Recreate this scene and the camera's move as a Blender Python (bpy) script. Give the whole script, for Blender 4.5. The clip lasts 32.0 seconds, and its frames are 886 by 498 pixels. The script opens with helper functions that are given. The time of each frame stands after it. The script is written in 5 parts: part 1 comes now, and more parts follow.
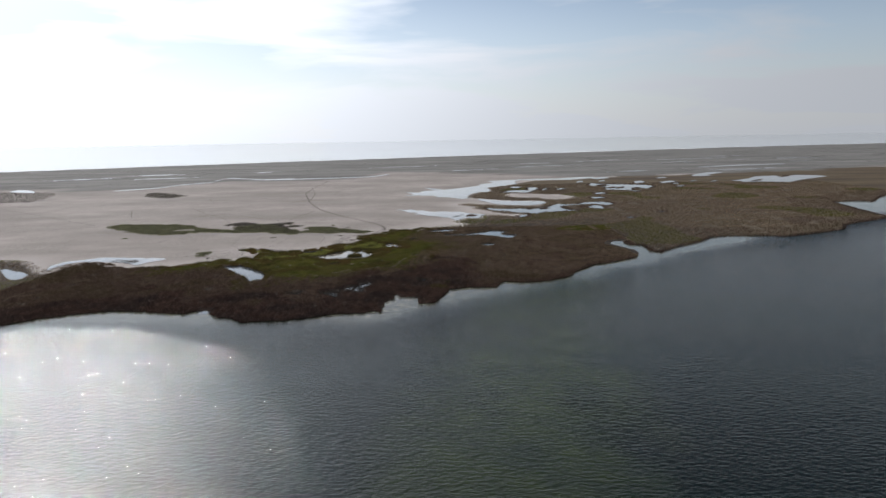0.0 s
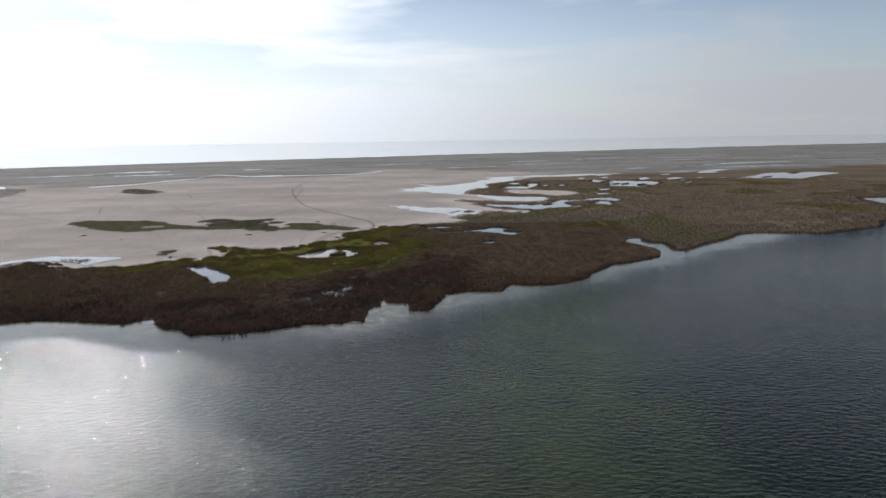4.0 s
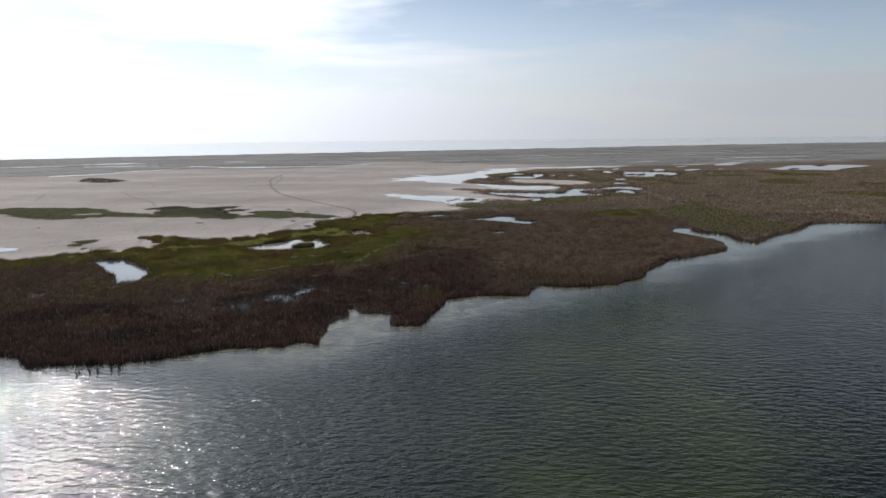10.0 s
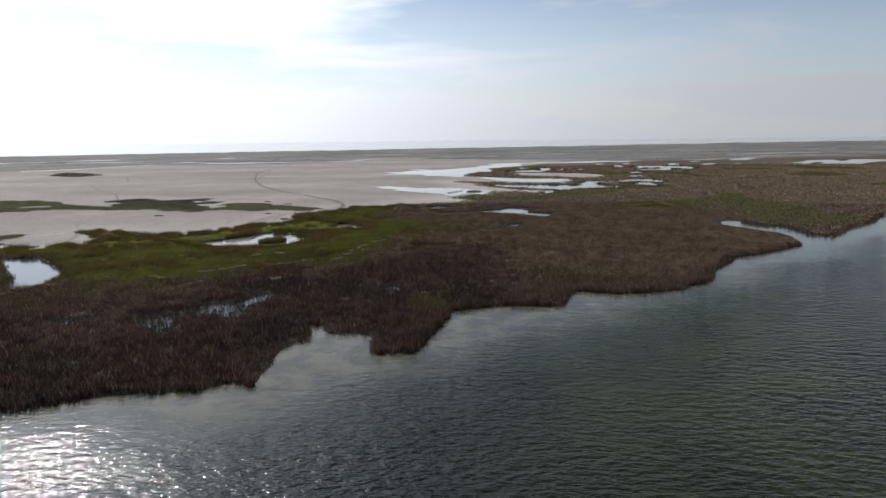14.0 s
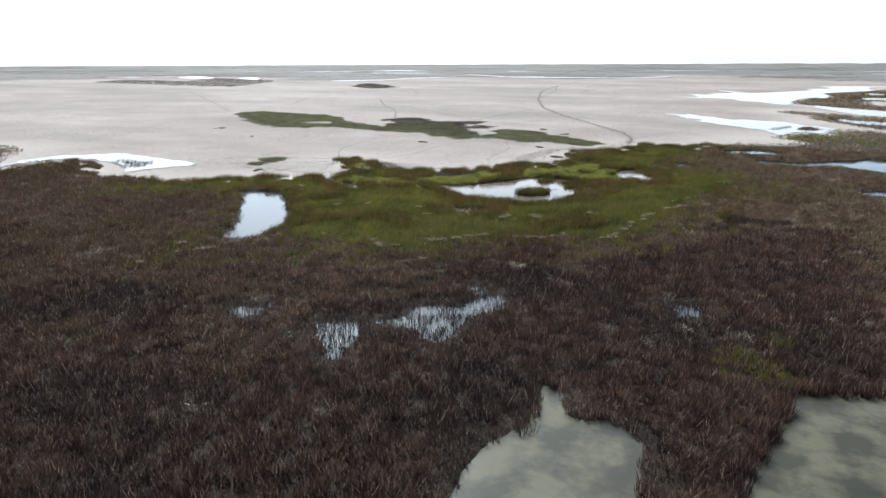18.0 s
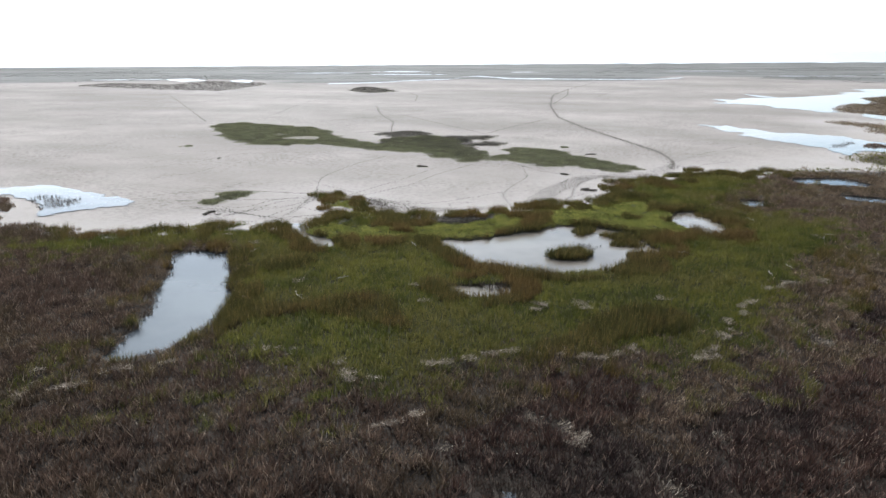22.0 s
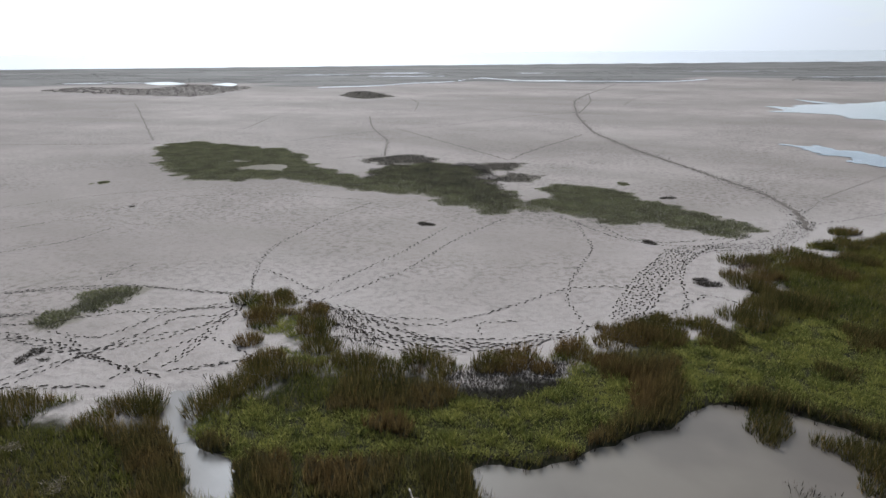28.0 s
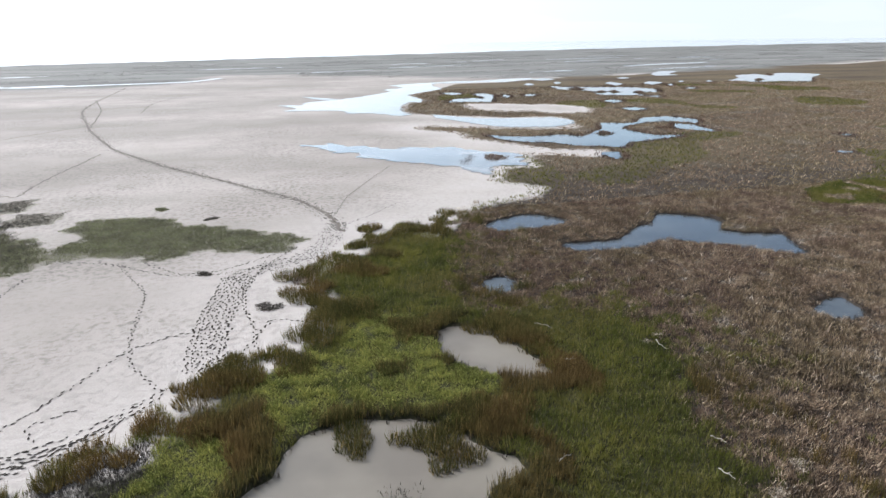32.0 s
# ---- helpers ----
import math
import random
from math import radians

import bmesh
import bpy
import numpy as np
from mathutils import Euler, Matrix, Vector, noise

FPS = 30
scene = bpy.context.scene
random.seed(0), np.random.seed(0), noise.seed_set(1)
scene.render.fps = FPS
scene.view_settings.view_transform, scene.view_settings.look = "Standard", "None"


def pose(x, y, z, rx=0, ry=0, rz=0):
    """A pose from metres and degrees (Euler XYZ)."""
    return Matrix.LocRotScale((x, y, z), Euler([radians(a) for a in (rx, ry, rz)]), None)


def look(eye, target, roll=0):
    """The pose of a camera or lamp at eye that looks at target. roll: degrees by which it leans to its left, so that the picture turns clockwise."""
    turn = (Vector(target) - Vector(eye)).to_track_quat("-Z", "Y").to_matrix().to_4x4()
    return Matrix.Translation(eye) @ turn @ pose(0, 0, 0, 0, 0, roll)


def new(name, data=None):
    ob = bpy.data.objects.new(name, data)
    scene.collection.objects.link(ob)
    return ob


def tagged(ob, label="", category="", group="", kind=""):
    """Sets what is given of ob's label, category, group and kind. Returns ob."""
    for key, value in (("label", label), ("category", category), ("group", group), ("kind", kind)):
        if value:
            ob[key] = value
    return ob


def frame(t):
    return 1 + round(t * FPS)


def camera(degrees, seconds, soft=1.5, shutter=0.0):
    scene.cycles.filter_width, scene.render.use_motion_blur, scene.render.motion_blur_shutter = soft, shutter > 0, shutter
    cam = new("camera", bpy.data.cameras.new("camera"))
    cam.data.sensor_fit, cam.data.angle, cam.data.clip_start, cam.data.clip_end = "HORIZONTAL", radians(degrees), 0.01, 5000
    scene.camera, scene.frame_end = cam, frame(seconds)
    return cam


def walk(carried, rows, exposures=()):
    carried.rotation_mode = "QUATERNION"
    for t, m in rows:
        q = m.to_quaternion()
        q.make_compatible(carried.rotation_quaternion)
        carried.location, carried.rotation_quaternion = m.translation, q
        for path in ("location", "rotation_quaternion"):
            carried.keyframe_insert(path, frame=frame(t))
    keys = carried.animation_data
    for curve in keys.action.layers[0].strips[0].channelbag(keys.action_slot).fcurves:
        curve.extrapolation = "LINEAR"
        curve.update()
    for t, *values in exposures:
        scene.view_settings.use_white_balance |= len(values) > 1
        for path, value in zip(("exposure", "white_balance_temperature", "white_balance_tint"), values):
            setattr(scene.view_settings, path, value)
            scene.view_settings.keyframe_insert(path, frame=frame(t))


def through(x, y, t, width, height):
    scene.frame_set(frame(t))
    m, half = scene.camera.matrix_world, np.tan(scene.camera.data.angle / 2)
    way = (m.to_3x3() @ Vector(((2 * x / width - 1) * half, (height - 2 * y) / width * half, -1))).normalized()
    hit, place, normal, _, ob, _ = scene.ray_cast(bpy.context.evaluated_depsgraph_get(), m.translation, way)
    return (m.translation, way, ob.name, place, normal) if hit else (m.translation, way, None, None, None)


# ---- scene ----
cam = camera(67.36, 32.0)


def aim(x, y, z, yaw, pitch, roll):
    """A pose from the heading (to the left, from +y), the pitch (up) and the roll, in degrees."""
    return pose(x, y, z, 90 + pitch, 0, yaw) @ pose(0, 0, 0, 0, 0, roll)


PATH = [
    (0, 1.40, -59.32, 36.69, 0.89, -9.69, -1.02),
    (0.5, 1.24, -56.67, 36.10, 0.88, -9.58, -0.89),
    (1, 1.11, -53.95, 35.51, 0.79, -9.50, -0.94),
    (1.5, 0.97, -51.11, 34.90, 0.74, -9.53, -0.89),
    (2, 0.86, -48.07, 34.28, 0.65, -9.55, -1.01),
    (2.5, 0.80, -44.86, 33.64, 0.60, -9.61, -0.90),
    (3, 0.81, -41.58, 32.99, 0.54, -9.65, -0.86),
    (3.5, 0.79, -38.26, 32.33, 0.47, -9.60, -0.90),
    (5.5, 0.71, -24.85, 29.66, 0.26, -9.68, -0.80),
    (6, 0.70, -21.38, 28.94, 0.22, -9.69, -0.80),
    (6.5, 0.57, -17.81, 28.16, 0.17, -9.71, -0.77),
    (7, 0.40, -14.20, 27.36, 0.11, -9.71, -0.72),
    (7.5, 0.29, -10.59, 26.54, 0.08, -9.72, -0.66),
    (8, 0.18, -6.98, 25.70, 0.06, -9.69, -0.64),
    (8.5, 0.11, -3.42, 24.84, 0.04, -9.64, -0.67),
    (9, 0.00, 0.00, 24.00, -0.00, -9.60, -0.66),
    (9.5, -0.13, 3.33, 23.18, -0.04, -9.56, -0.61),
    (10, -0.23, 6.60, 22.38, -0.08, -9.54, -0.58),
    (10.5, -0.30, 9.74, 21.57, -0.12, -9.51, -0.54),
    (11, -0.42, 12.72, 20.77, -0.15, -9.46, -0.58),
    (11.5, -0.45, 15.79, 19.99, -0.16, -9.41, -0.53),
    (12, -0.54, 18.97, 19.24, -0.21, -9.42, -0.54),
    (12.5, -0.61, 22.28, 18.51, -0.25, -9.42, -0.65),
    (13, -0.59, 25.61, 17.87, -0.21, -9.45, -0.59),
    (13.5, -0.58, 29.04, 17.38, -0.18, -9.52, -0.59),
    (14, -0.73, 32.68, 17.09, -0.17, -9.45, -0.61),
    (14.5, -1.06, 36.56, 16.94, 6.39, -9.29, -0.63),
    (15, -1.43, 40.23, 16.93, 16.54, -9.88, -0.65),
    (15.5, -1.74, 43.59, 17.08, 21.10, -11.06, -0.31),
    (17.5, -3.08, 55.62, 18.17, 24.21, -16.15, -0.04),
    (18, -4.10, 58.84, 18.54, 24.26, -16.59, -0.08),
    (18.5, -5.36, 61.91, 18.93, 24.27, -16.74, -0.13),
    (19, -6.57, 64.80, 19.34, 24.29, -16.75, -0.11),
    (19.5, -7.80, 67.52, 19.68, 24.30, -16.71, -0.04),
    (20, -9.08, 70.24, 19.91, 24.30, -16.71, -0.10),
    (20.5, -10.32, 72.98, 20.00, 24.38, -16.68, -0.15),
    (21, -11.70, 75.77, 19.97, 24.39, -16.63, -0.12),
    (21.5, -13.19, 78.86, 19.84, 24.45, -16.71, -0.20),
    (22, -14.65, 81.79, 19.67, 24.48, -16.68, -0.23),
    (22.5, -16.11, 84.64, 19.49, 24.52, -16.64, -0.17),
    (23, -17.63, 87.58, 19.37, 24.52, -16.62, -0.18),
    (23.5, -19.21, 90.37, 19.33, 24.47, -16.54, -0.19),
    (24, -20.73, 93.25, 19.28, 24.44, -16.49, -0.13),
    (24.5, -22.34, 96.19, 19.27, 24.40, -16.53, -0.11),
    (25, -23.83, 99.13, 19.28, 24.38, -16.59, -0.06),
    (25.5, -25.36, 102.19, 19.30, 24.42, -16.67, -0.23),
    (27.5, -31.71, 115.53, 19.32, 24.58, -16.81, -0.51),
    (28, -32.96, 118.19, 19.57, 24.55, -16.69, -0.42),
    (28.5, -33.57, 119.77, 19.99, 23.08, -16.77, -0.42),
    (29, -33.54, 120.13, 20.43, 17.13, -16.96, -0.41),
    (29.5, -33.52, 120.27, 20.82, 10.42, -17.05, -0.43),
    (30, -33.39, 120.09, 21.22, 1.84, -17.11, -0.61),
    (30.5, -33.26, 119.84, 21.70, -9.71, -17.37, -0.51),
    (31, -33.25, 119.64, 22.11, -19.85, -17.54, -0.46),
    (31.5, -33.42, 119.56, 22.45, -20.83, -17.57, -0.47),
    (32, -33.49, 119.41, 22.77, -14.54, -17.49, -0.67),
]
EXPOSURES = [(0, 0.0, 6490, 12.5), (14.0, 0.07, 6490, 12.5), (15.5, 0.05, 6400, 11.5), (17.5, 0.72, 6260, 8.5), (19.0, 1.17, 6200, 8), (20.5, 1.08, 6170, 8), (22.0, 0.9, 6160, 8), (23.0, 0.8, 6130, 8), (24.0, 0.6, 6080, 8), (25.0, 0.46, 6080, 8.5), (27.5, 0.24, 6150, 10.5), (28.5, 0.25, 6150, 10.5), (30.0, 0.36, 6150, 10), (31.0, 0.84, 6150, 9.5), (32.0, 1.1, 6160, 9.5)]
walk(cam, [(t, aim(*rest)) for t, *rest in PATH], EXPOSURES)

# ---- light ----
SUN_AZ, SUN_EL = radians(-37.0), radians(36.0)
SUN_DIR = Vector((math.sin(SUN_AZ) * math.cos(SUN_EL), math.cos(SUN_AZ) * math.cos(SUN_EL), math.sin(SUN_EL)))


def make_world():
    world = bpy.data.worlds.new("hazy_sky")
    scene.world = world
    world.use_nodes = True
    nt = world.node_tree
    nt.nodes.clear()
    N, L = nt.nodes.new, nt.links.new
    out, bg = N("ShaderNodeOutputWorld"), N("ShaderNodeBackground")
    sky = N("ShaderNodeTexSky")
    sky.sky_type, sky.sun_disc = "NISHITA", False
    sky.sun_elevation, sky.sun_rotation = SUN_EL, SUN_AZ % (2 * math.pi)
    sky.air_density, sky.dust_density, sky.ozone_density = 1.0, 0.3, 2.2
    co, sep = N("ShaderNodeTexCoord"), N("ShaderNodeSeparateXYZ")
    L(co.outputs["Generated"], sep.inputs[0])
    # haze thickens towards the horizon
    ramp = N("ShaderNodeValToRGB")
    e = ramp.color_ramp.elements
    e[0].position, e[0].color = 0.0, (0.95, 0.95, 0.95, 1)
    e[1].position, e[1].color = 0.5, (0.06, 0.06, 0.06, 1)
    for at, value in ((0.04, 0.82), (0.1, 0.5), (0.2, 0.2)):
        m = ramp.color_ramp.elements.new(at)
        m.color = (value, value, value, 1)
    L(sep.outputs["Z"], ramp.inputs[0])
    # thin streaked cloud
    mp = N("ShaderNodeMapping")
    mp.inputs["Scale"].default_value = (1.6, 1.6, 9.5)
    mp.inputs["Rotation"].default_value = (0.12, -0.16, 0.5)
    cl = N("ShaderNodeTexNoise")
    cl.inputs["Scale"].default_value, cl.inputs["Detail"].default_value, cl.inputs["Roughness"].default_value = 2.0, 5.0, 0.5
    cl.inputs["Distortion"].default_value = 0.4
    cr = N("ShaderNodeMapRange")
    cr.inputs["From Min"].default_value, cr.inputs["From Max"].default_value = 0.45, 0.64
    cr.inputs["To Max"].default_value = 0.6
    L(co.outputs["Generated"], mp.inputs[0]), L(mp.outputs[0], cl.inputs["Vector"]), L(cl.outputs["Fac"], cr.inputs["Value"])
    low, veil = N("ShaderNodeMapRange"), N("ShaderNodeMath")
    low.inputs["From Min"].default_value, low.inputs["From Max"].default_value = 0.18, 0.45
    low.inputs["To Min"].default_value, low.inputs["To Max"].default_value = 1.0, 0.25
    veil.operation = "MULTIPLY"
    L(sep.outputs["Z"], low.inputs["Value"]), L(cr.outputs[0], veil.inputs[0]), L(low.outputs[0], veil.inputs[1])
    fac = N("ShaderNodeMath")
    fac.operation, fac.use_clamp = "ADD", True
    L(ramp.outputs[0], fac.inputs[0]), L(veil.outputs[0], fac.inputs[1])
    # bright veil round the sun
    dot, up, pw, gain = N("ShaderNodeVectorMath"), N("ShaderNodeMath"), N("ShaderNodeMath"), N("ShaderNodeMath")
    dot.operation, dot.inputs[1].default_value = "DOT_PRODUCT", SUN_DIR
    up.operation, up.inputs[1].default_value = "MAXIMUM", 0.0
    pw.operation, pw.inputs[1].default_value = "POWER", VEIL_POWER
    gain.operation, gain.inputs[1].default_value = "MULTIPLY", VEIL_GAIN
    L(co.outputs["Generated"], dot.inputs[0]), L(dot.outputs["Value"], up.inputs[0]), L(up.outputs[0], pw.inputs[0]), L(pw.outputs[0], gain.inputs[0])
    core, cgain, both = N("ShaderNodeMath"), N("ShaderNodeMath"), N("ShaderNodeMath")
    core.operation, core.inputs[1].default_value = "POWER", 90.0
    cgain.operation, cgain.inputs[1].default_value = "MULTIPLY", AUREOLE
    both.operation = "ADD"
    L(up.outputs[0], core.inputs[0]), L(core.outputs[0], cgain.inputs[0]), L(gain.outputs[0], both.inputs[0]), L(cgain.outputs[0], both.inputs[1])
    base = N("ShaderNodeMath")
    base.operation, base.inputs[1].default_value = "ADD", HAZE
    L(both.outputs[0], base.inputs[0])
    tint = N("ShaderNodeMix")
    tint.data_type, tint.blend_type = "RGBA", "MULTIPLY"
    tint.inputs["Factor"].default_value = 1.0
    tint.inputs["B"].default_value = HAZE_TINT
    L(base.outputs[0], tint.inputs["A"])
    near_sun = N("ShaderNodeMath")
    near_sun.operation = "MAXIMUM"
    wide = N("ShaderNodeMath")
    wide.operation, wide.inputs[1].default_value = "POWER", 6.0
    L(up.outputs[0], wide.inputs[0]), L(fac.outputs[0], near_sun.inputs[0]), L(wide.outputs[0], near_sun.inputs[1])
    fac = near_sun
    mix = N("ShaderNodeMix")
    mix.data_type = "RGBA"
    # thinner air overhead than along the horizon
    dim, thin = N("ShaderNodeVectorMath"), N("ShaderNodeMapRange")
    dim.operation = "SCALE"
    thin.inputs["From Min"].default_value, thin.inputs["From Max"].default_value = 0.13, 0.42
    thin.inputs["To Min"].default_value, thin.inputs["To Max"].default_value = CLEAR, CLEAR * 0.33
    L(sep.outputs["Z"], thin.inputs["Value"]), L(thin.outputs[0], dim.inputs["Scale"])
    L(sky.outputs[0], dim.inputs[0])
    L(fac.outputs[0], mix.inputs["Factor"]), L(dim.outputs[0], mix.inputs["A"]), L(tint.outputs["Result"], mix.inputs["B"])
    L(mix.outputs["Result"], bg.inputs["Color"])
    bg.inputs["Strength"].default_value = SKY_STRENGTH
    L(bg.outputs[0], out.inputs["Surface"])


AUREOLE, CLEAR = 90.0, 0.9
VEIL_POWER, VEIL_GAIN, HAZE, HAZE_TINT, SKY_STRENGTH = 4.0, 16.0, 4.6, (0.93, 0.995, 1.07, 1), 0.1
make_world()
sun = new("sun", bpy.data.lights.new("sun", "SUN"))
sun.data.energy, sun.data.angle, sun.data.color = 4.6, radians(0.6), (1.0, 0.975, 0.945)
sun.matrix_world = look((0, 0, 300), Vector((0, 0, 300)) - SUN_DIR)


# ---- materials ----
class Nodes:
    """Short hand for a node material."""

    def __init__(self, name, rough=0.8, spec=0.3):
        self.m = bpy.data.materials.new(name)
        self.m.use_nodes = True
        self.t = self.m.node_tree
        self.b = self.t.nodes["Principled BSDF"]
        self.b.inputs["Roughness"].default_value = rough
        self.b.inputs["Specular IOR Level"].default_value = spec
        self.pos = self.t.nodes.new("ShaderNodeNewGeometry").outputs["Position"]

    def put(self, a, b):
        self.t.links.new(a, b)

    def noise(self, scale, detail=4.0, rough=0.55, stretch=None, distort=0.0):
        n = self.t.nodes.new("ShaderNodeTexNoise")
        n.inputs["Scale"].default_value, n.inputs["Detail"].default_value = scale, detail
        n.inputs["Roughness"].default_value, n.inputs["Distortion"].default_value = rough, distort
        if stretch:
            mp = self.t.nodes.new("ShaderNodeMapping")
            mp.inputs["Scale"].default_value, mp.inputs["Rotation"].default_value = stretch[:3], (0, 0, stretch[3])
            self.put(self.pos, mp.inputs[0]), self.put(mp.outputs[0], n.inputs["Vector"])
        else:
            self.put(self.pos, n.inputs["Vector"])
        return n.outputs["Fac"]

    def attr(self, name):
        n = self.t.nodes.new("ShaderNodeAttribute")
        n.attribute_name = name
        return n.outputs["Fac"]

    def math(self, op, a, b=0.0, clamp=False):
        n = self.t.nodes.new("ShaderNodeMath")
        n.operation, n.use_clamp = op, clamp
        for v, i in ((a, 0), (b, 1)):
            if isinstance(v, (int, float)):
                n.inputs[i].default_value = v
            else:
                self.put(v, n.inputs[i])
        return n.outputs[0]

    def span(self, v, lo, hi, a=0.0, b=1.0):
        n = self.t.nodes.new("ShaderNodeMapRange")
        n.inputs["From Min"].default_value, n.inputs["From Max"].default_value = lo, hi
        n.inputs["To Min"].default_value, n.inputs["To Max"].default_value = a, b
        self.put(v, n.inputs["Value"])
        return n.outputs[0]

    def mix(self, fac, a, b):
        n = self.t.nodes.new("ShaderNodeMix")
        n.data_type = "RGBA"
        for v, k in ((fac, "Factor"), (a, "A"), (b, "B")):
            if isinstance(v, (int, float)):
                n.inputs[k].default_value = v
            elif isinstance(v, tuple):
                n.inputs[k].default_value = (*v, 1)
            else:
                self.put(v, n.inputs[k])
        return n.outputs["Result"]

    def color(self, v):
        if isinstance(v, tuple):
            self.b.inputs["Base Color"].default_value = (*v, 1)
        else:
            self.put(v, self.b.inputs["Base Color"])

    def bump(self, h, strength=0.4, dist=0.05):
        n = self.t.nodes.new("ShaderNodeBump")
        n.inputs["Strength"].default_value, n.inputs["Distance"].default_value = strength, dist
        self.put(h, n.inputs["Height"]), self.put(n.outputs[0], self.b.inputs["Normal"])

    def island(self):
        return self.t.nodes["Geometry"].outputs["Random Per Island"]


def leaf_material(name, dark, light, odd, odd_share=0.15, patch=0.18, through=0.25, spread=0.38, tint=None, reach=0.045):
    """Blades: each its own shade, with patches some metres wide."""
    n = Nodes(name, 0.85, 0.06)
    r = n.island()
    c = n.mix(n.span(n.noise(patch, 3.0), 0.32, 0.68), dark, light)
    if tint:
        c = n.mix(n.span(n.noise(reach, 4.0, 0.6), 0.47, 0.6, 0.0, 0.75), c, tint)
    c = n.mix(n.span(r, 1 - odd_share, 1.0), c, odd)
    v = n.t.nodes.new("ShaderNodeHueSaturation")
    n.put(n.span(r, 0.0, 1.0, 1 - spread, 1 + spread), v.inputs["Value"]), n.put(c, v.inputs["Color"])
    n.color(v.outputs[0])
    tr, add = n.t.nodes.new("ShaderNodeBsdfTranslucent"), n.t.nodes.new("ShaderNodeMixShader")
    n.put(v.outputs[0], tr.inputs["Color"])
    add.inputs[0].default_value = through
    n.put(n.b.outputs[0], add.inputs[1]), n.put(tr.outputs[0], add.inputs[2])
    n.put(add.outputs[0], n.t.nodes["Material Output"].inputs["Surface"])
    return n.m


def ground_material():
    n = Nodes("mud_flat_and_marsh_soil", 0.9, 0.08)
    wob = n.math("SUBTRACT", n.noise(0.35, 5.0, 0.6), 0.5)
    fine = n.noise(9.0, 4.0)
    # pale dried mud with damp, darker stretches and cattle-trodden roughness
    broad, mid = n.noise(0.012, 4.0, 0.55, (1.0, 2.2, 1.0, 0.45)), n.noise(0.11, 5.0, 0.6)
    sand = n.mix(n.span(broad, 0.36, 0.62), (0.19, 0.17, 0.155), (0.285, 0.258, 0.238))
    sand = n.mix(n.span(mid, 0.45, 0.75, 0.0, 0.55), sand, (0.175, 0.159, 0.141))
    trod = n.math("MULTIPLY", n.span(n.noise(0.045, 3.0), 0.4, 0.58, 0.3, 1.0), n.span(n.noise(1.5, 6.0, 0.7), 0.48, 0.62))
    sand = n.mix(n.math("MULTIPLY", trod, 0.85), sand, (0.115, 0.102, 0.092))
    streak = n.span(n.noise(0.03, 5.0, 0.6, (0.35, 3.0, 1.0, 0.35)), 0.57, 0.7)
    sand = n.mix(n.math("MULTIPLY", streak, 0.5), sand, (0.195, 0.178, 0.158))
    # salt-white rim by the marsh
    rim = n.span(n.math("ADD", n.attr("marsh"), n.math("MULTIPLY", wob, 9.0)), 15.0, 1.0)
    sand = n.mix(n.math("MULTIPLY", rim, 0.65), sand, (0.355, 0.327, 0.308))
    # marsh soil, near-black in the middle and paler farther out
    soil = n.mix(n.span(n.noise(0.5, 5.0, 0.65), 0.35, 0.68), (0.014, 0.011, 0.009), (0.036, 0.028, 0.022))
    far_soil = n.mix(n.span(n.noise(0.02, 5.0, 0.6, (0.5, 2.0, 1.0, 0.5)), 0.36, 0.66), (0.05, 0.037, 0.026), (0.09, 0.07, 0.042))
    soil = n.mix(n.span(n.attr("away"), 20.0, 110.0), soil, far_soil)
    green = n.span(n.math("ADD", n.attr("green"), n.math("MULTIPLY", wob, 4.0)), 0.8, -0.8)
    soil = n.mix(n.math("MULTIPLY", green, 0.8), soil, (0.02, 0.021, 0.008))
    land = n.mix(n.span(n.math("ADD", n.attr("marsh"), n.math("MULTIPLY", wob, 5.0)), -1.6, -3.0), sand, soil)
    # darker olive ground under the low bushes
    under_bush = n.span(n.math("ADD", n.attr("islet"), n.math("MULTIPLY", wob, 3.0)), 0.3, -0.5)
    land = n.mix(n.math("MULTIPLY", under_bush, 0.6), land, (0.1, 0.094, 0.062))
    # grey-green scrub plain before the sea, its colour paled for distance haze
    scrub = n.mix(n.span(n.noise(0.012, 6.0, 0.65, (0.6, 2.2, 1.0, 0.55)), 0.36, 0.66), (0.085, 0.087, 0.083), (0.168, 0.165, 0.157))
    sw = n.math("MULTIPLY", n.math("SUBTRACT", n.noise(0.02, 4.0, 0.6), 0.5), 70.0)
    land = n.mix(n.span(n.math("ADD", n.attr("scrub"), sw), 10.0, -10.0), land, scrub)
    bed = n.mix(n.span(n.noise(0.06, 4.0), 0.4, 0.65), (0.05, 0.05, 0.03), (0.09, 0.085, 0.04))
    land = n.mix(n.span(n.attr("height"), -0.02, -0.15), land, bed)
    clod = n.math("MULTIPLY", n.span(fine, 0.35, 0.7, 0.0, 0.32), n.span(n.attr("marsh"), -3.0, -1.0))
    n.color(n.mix(clod, land, (0.15, 0.13, 0.112)))
    wet = n.span(n.math("ADD", n.attr("height"), n.math("MULTIPLY", n.noise(0.08, 4.0), 0.16)), 0.19, 0.12)
    n.put(n.span(wet, 0.0, 1.0, 0.95, 0.75), n.b.inputs["Roughness"])
    n.bump(n.math("ADD", n.noise(1.6, 6.0, 0.62), n.math("MULTIPLY", trod, 0.8)), 0.5, 0.12)
    return n.m


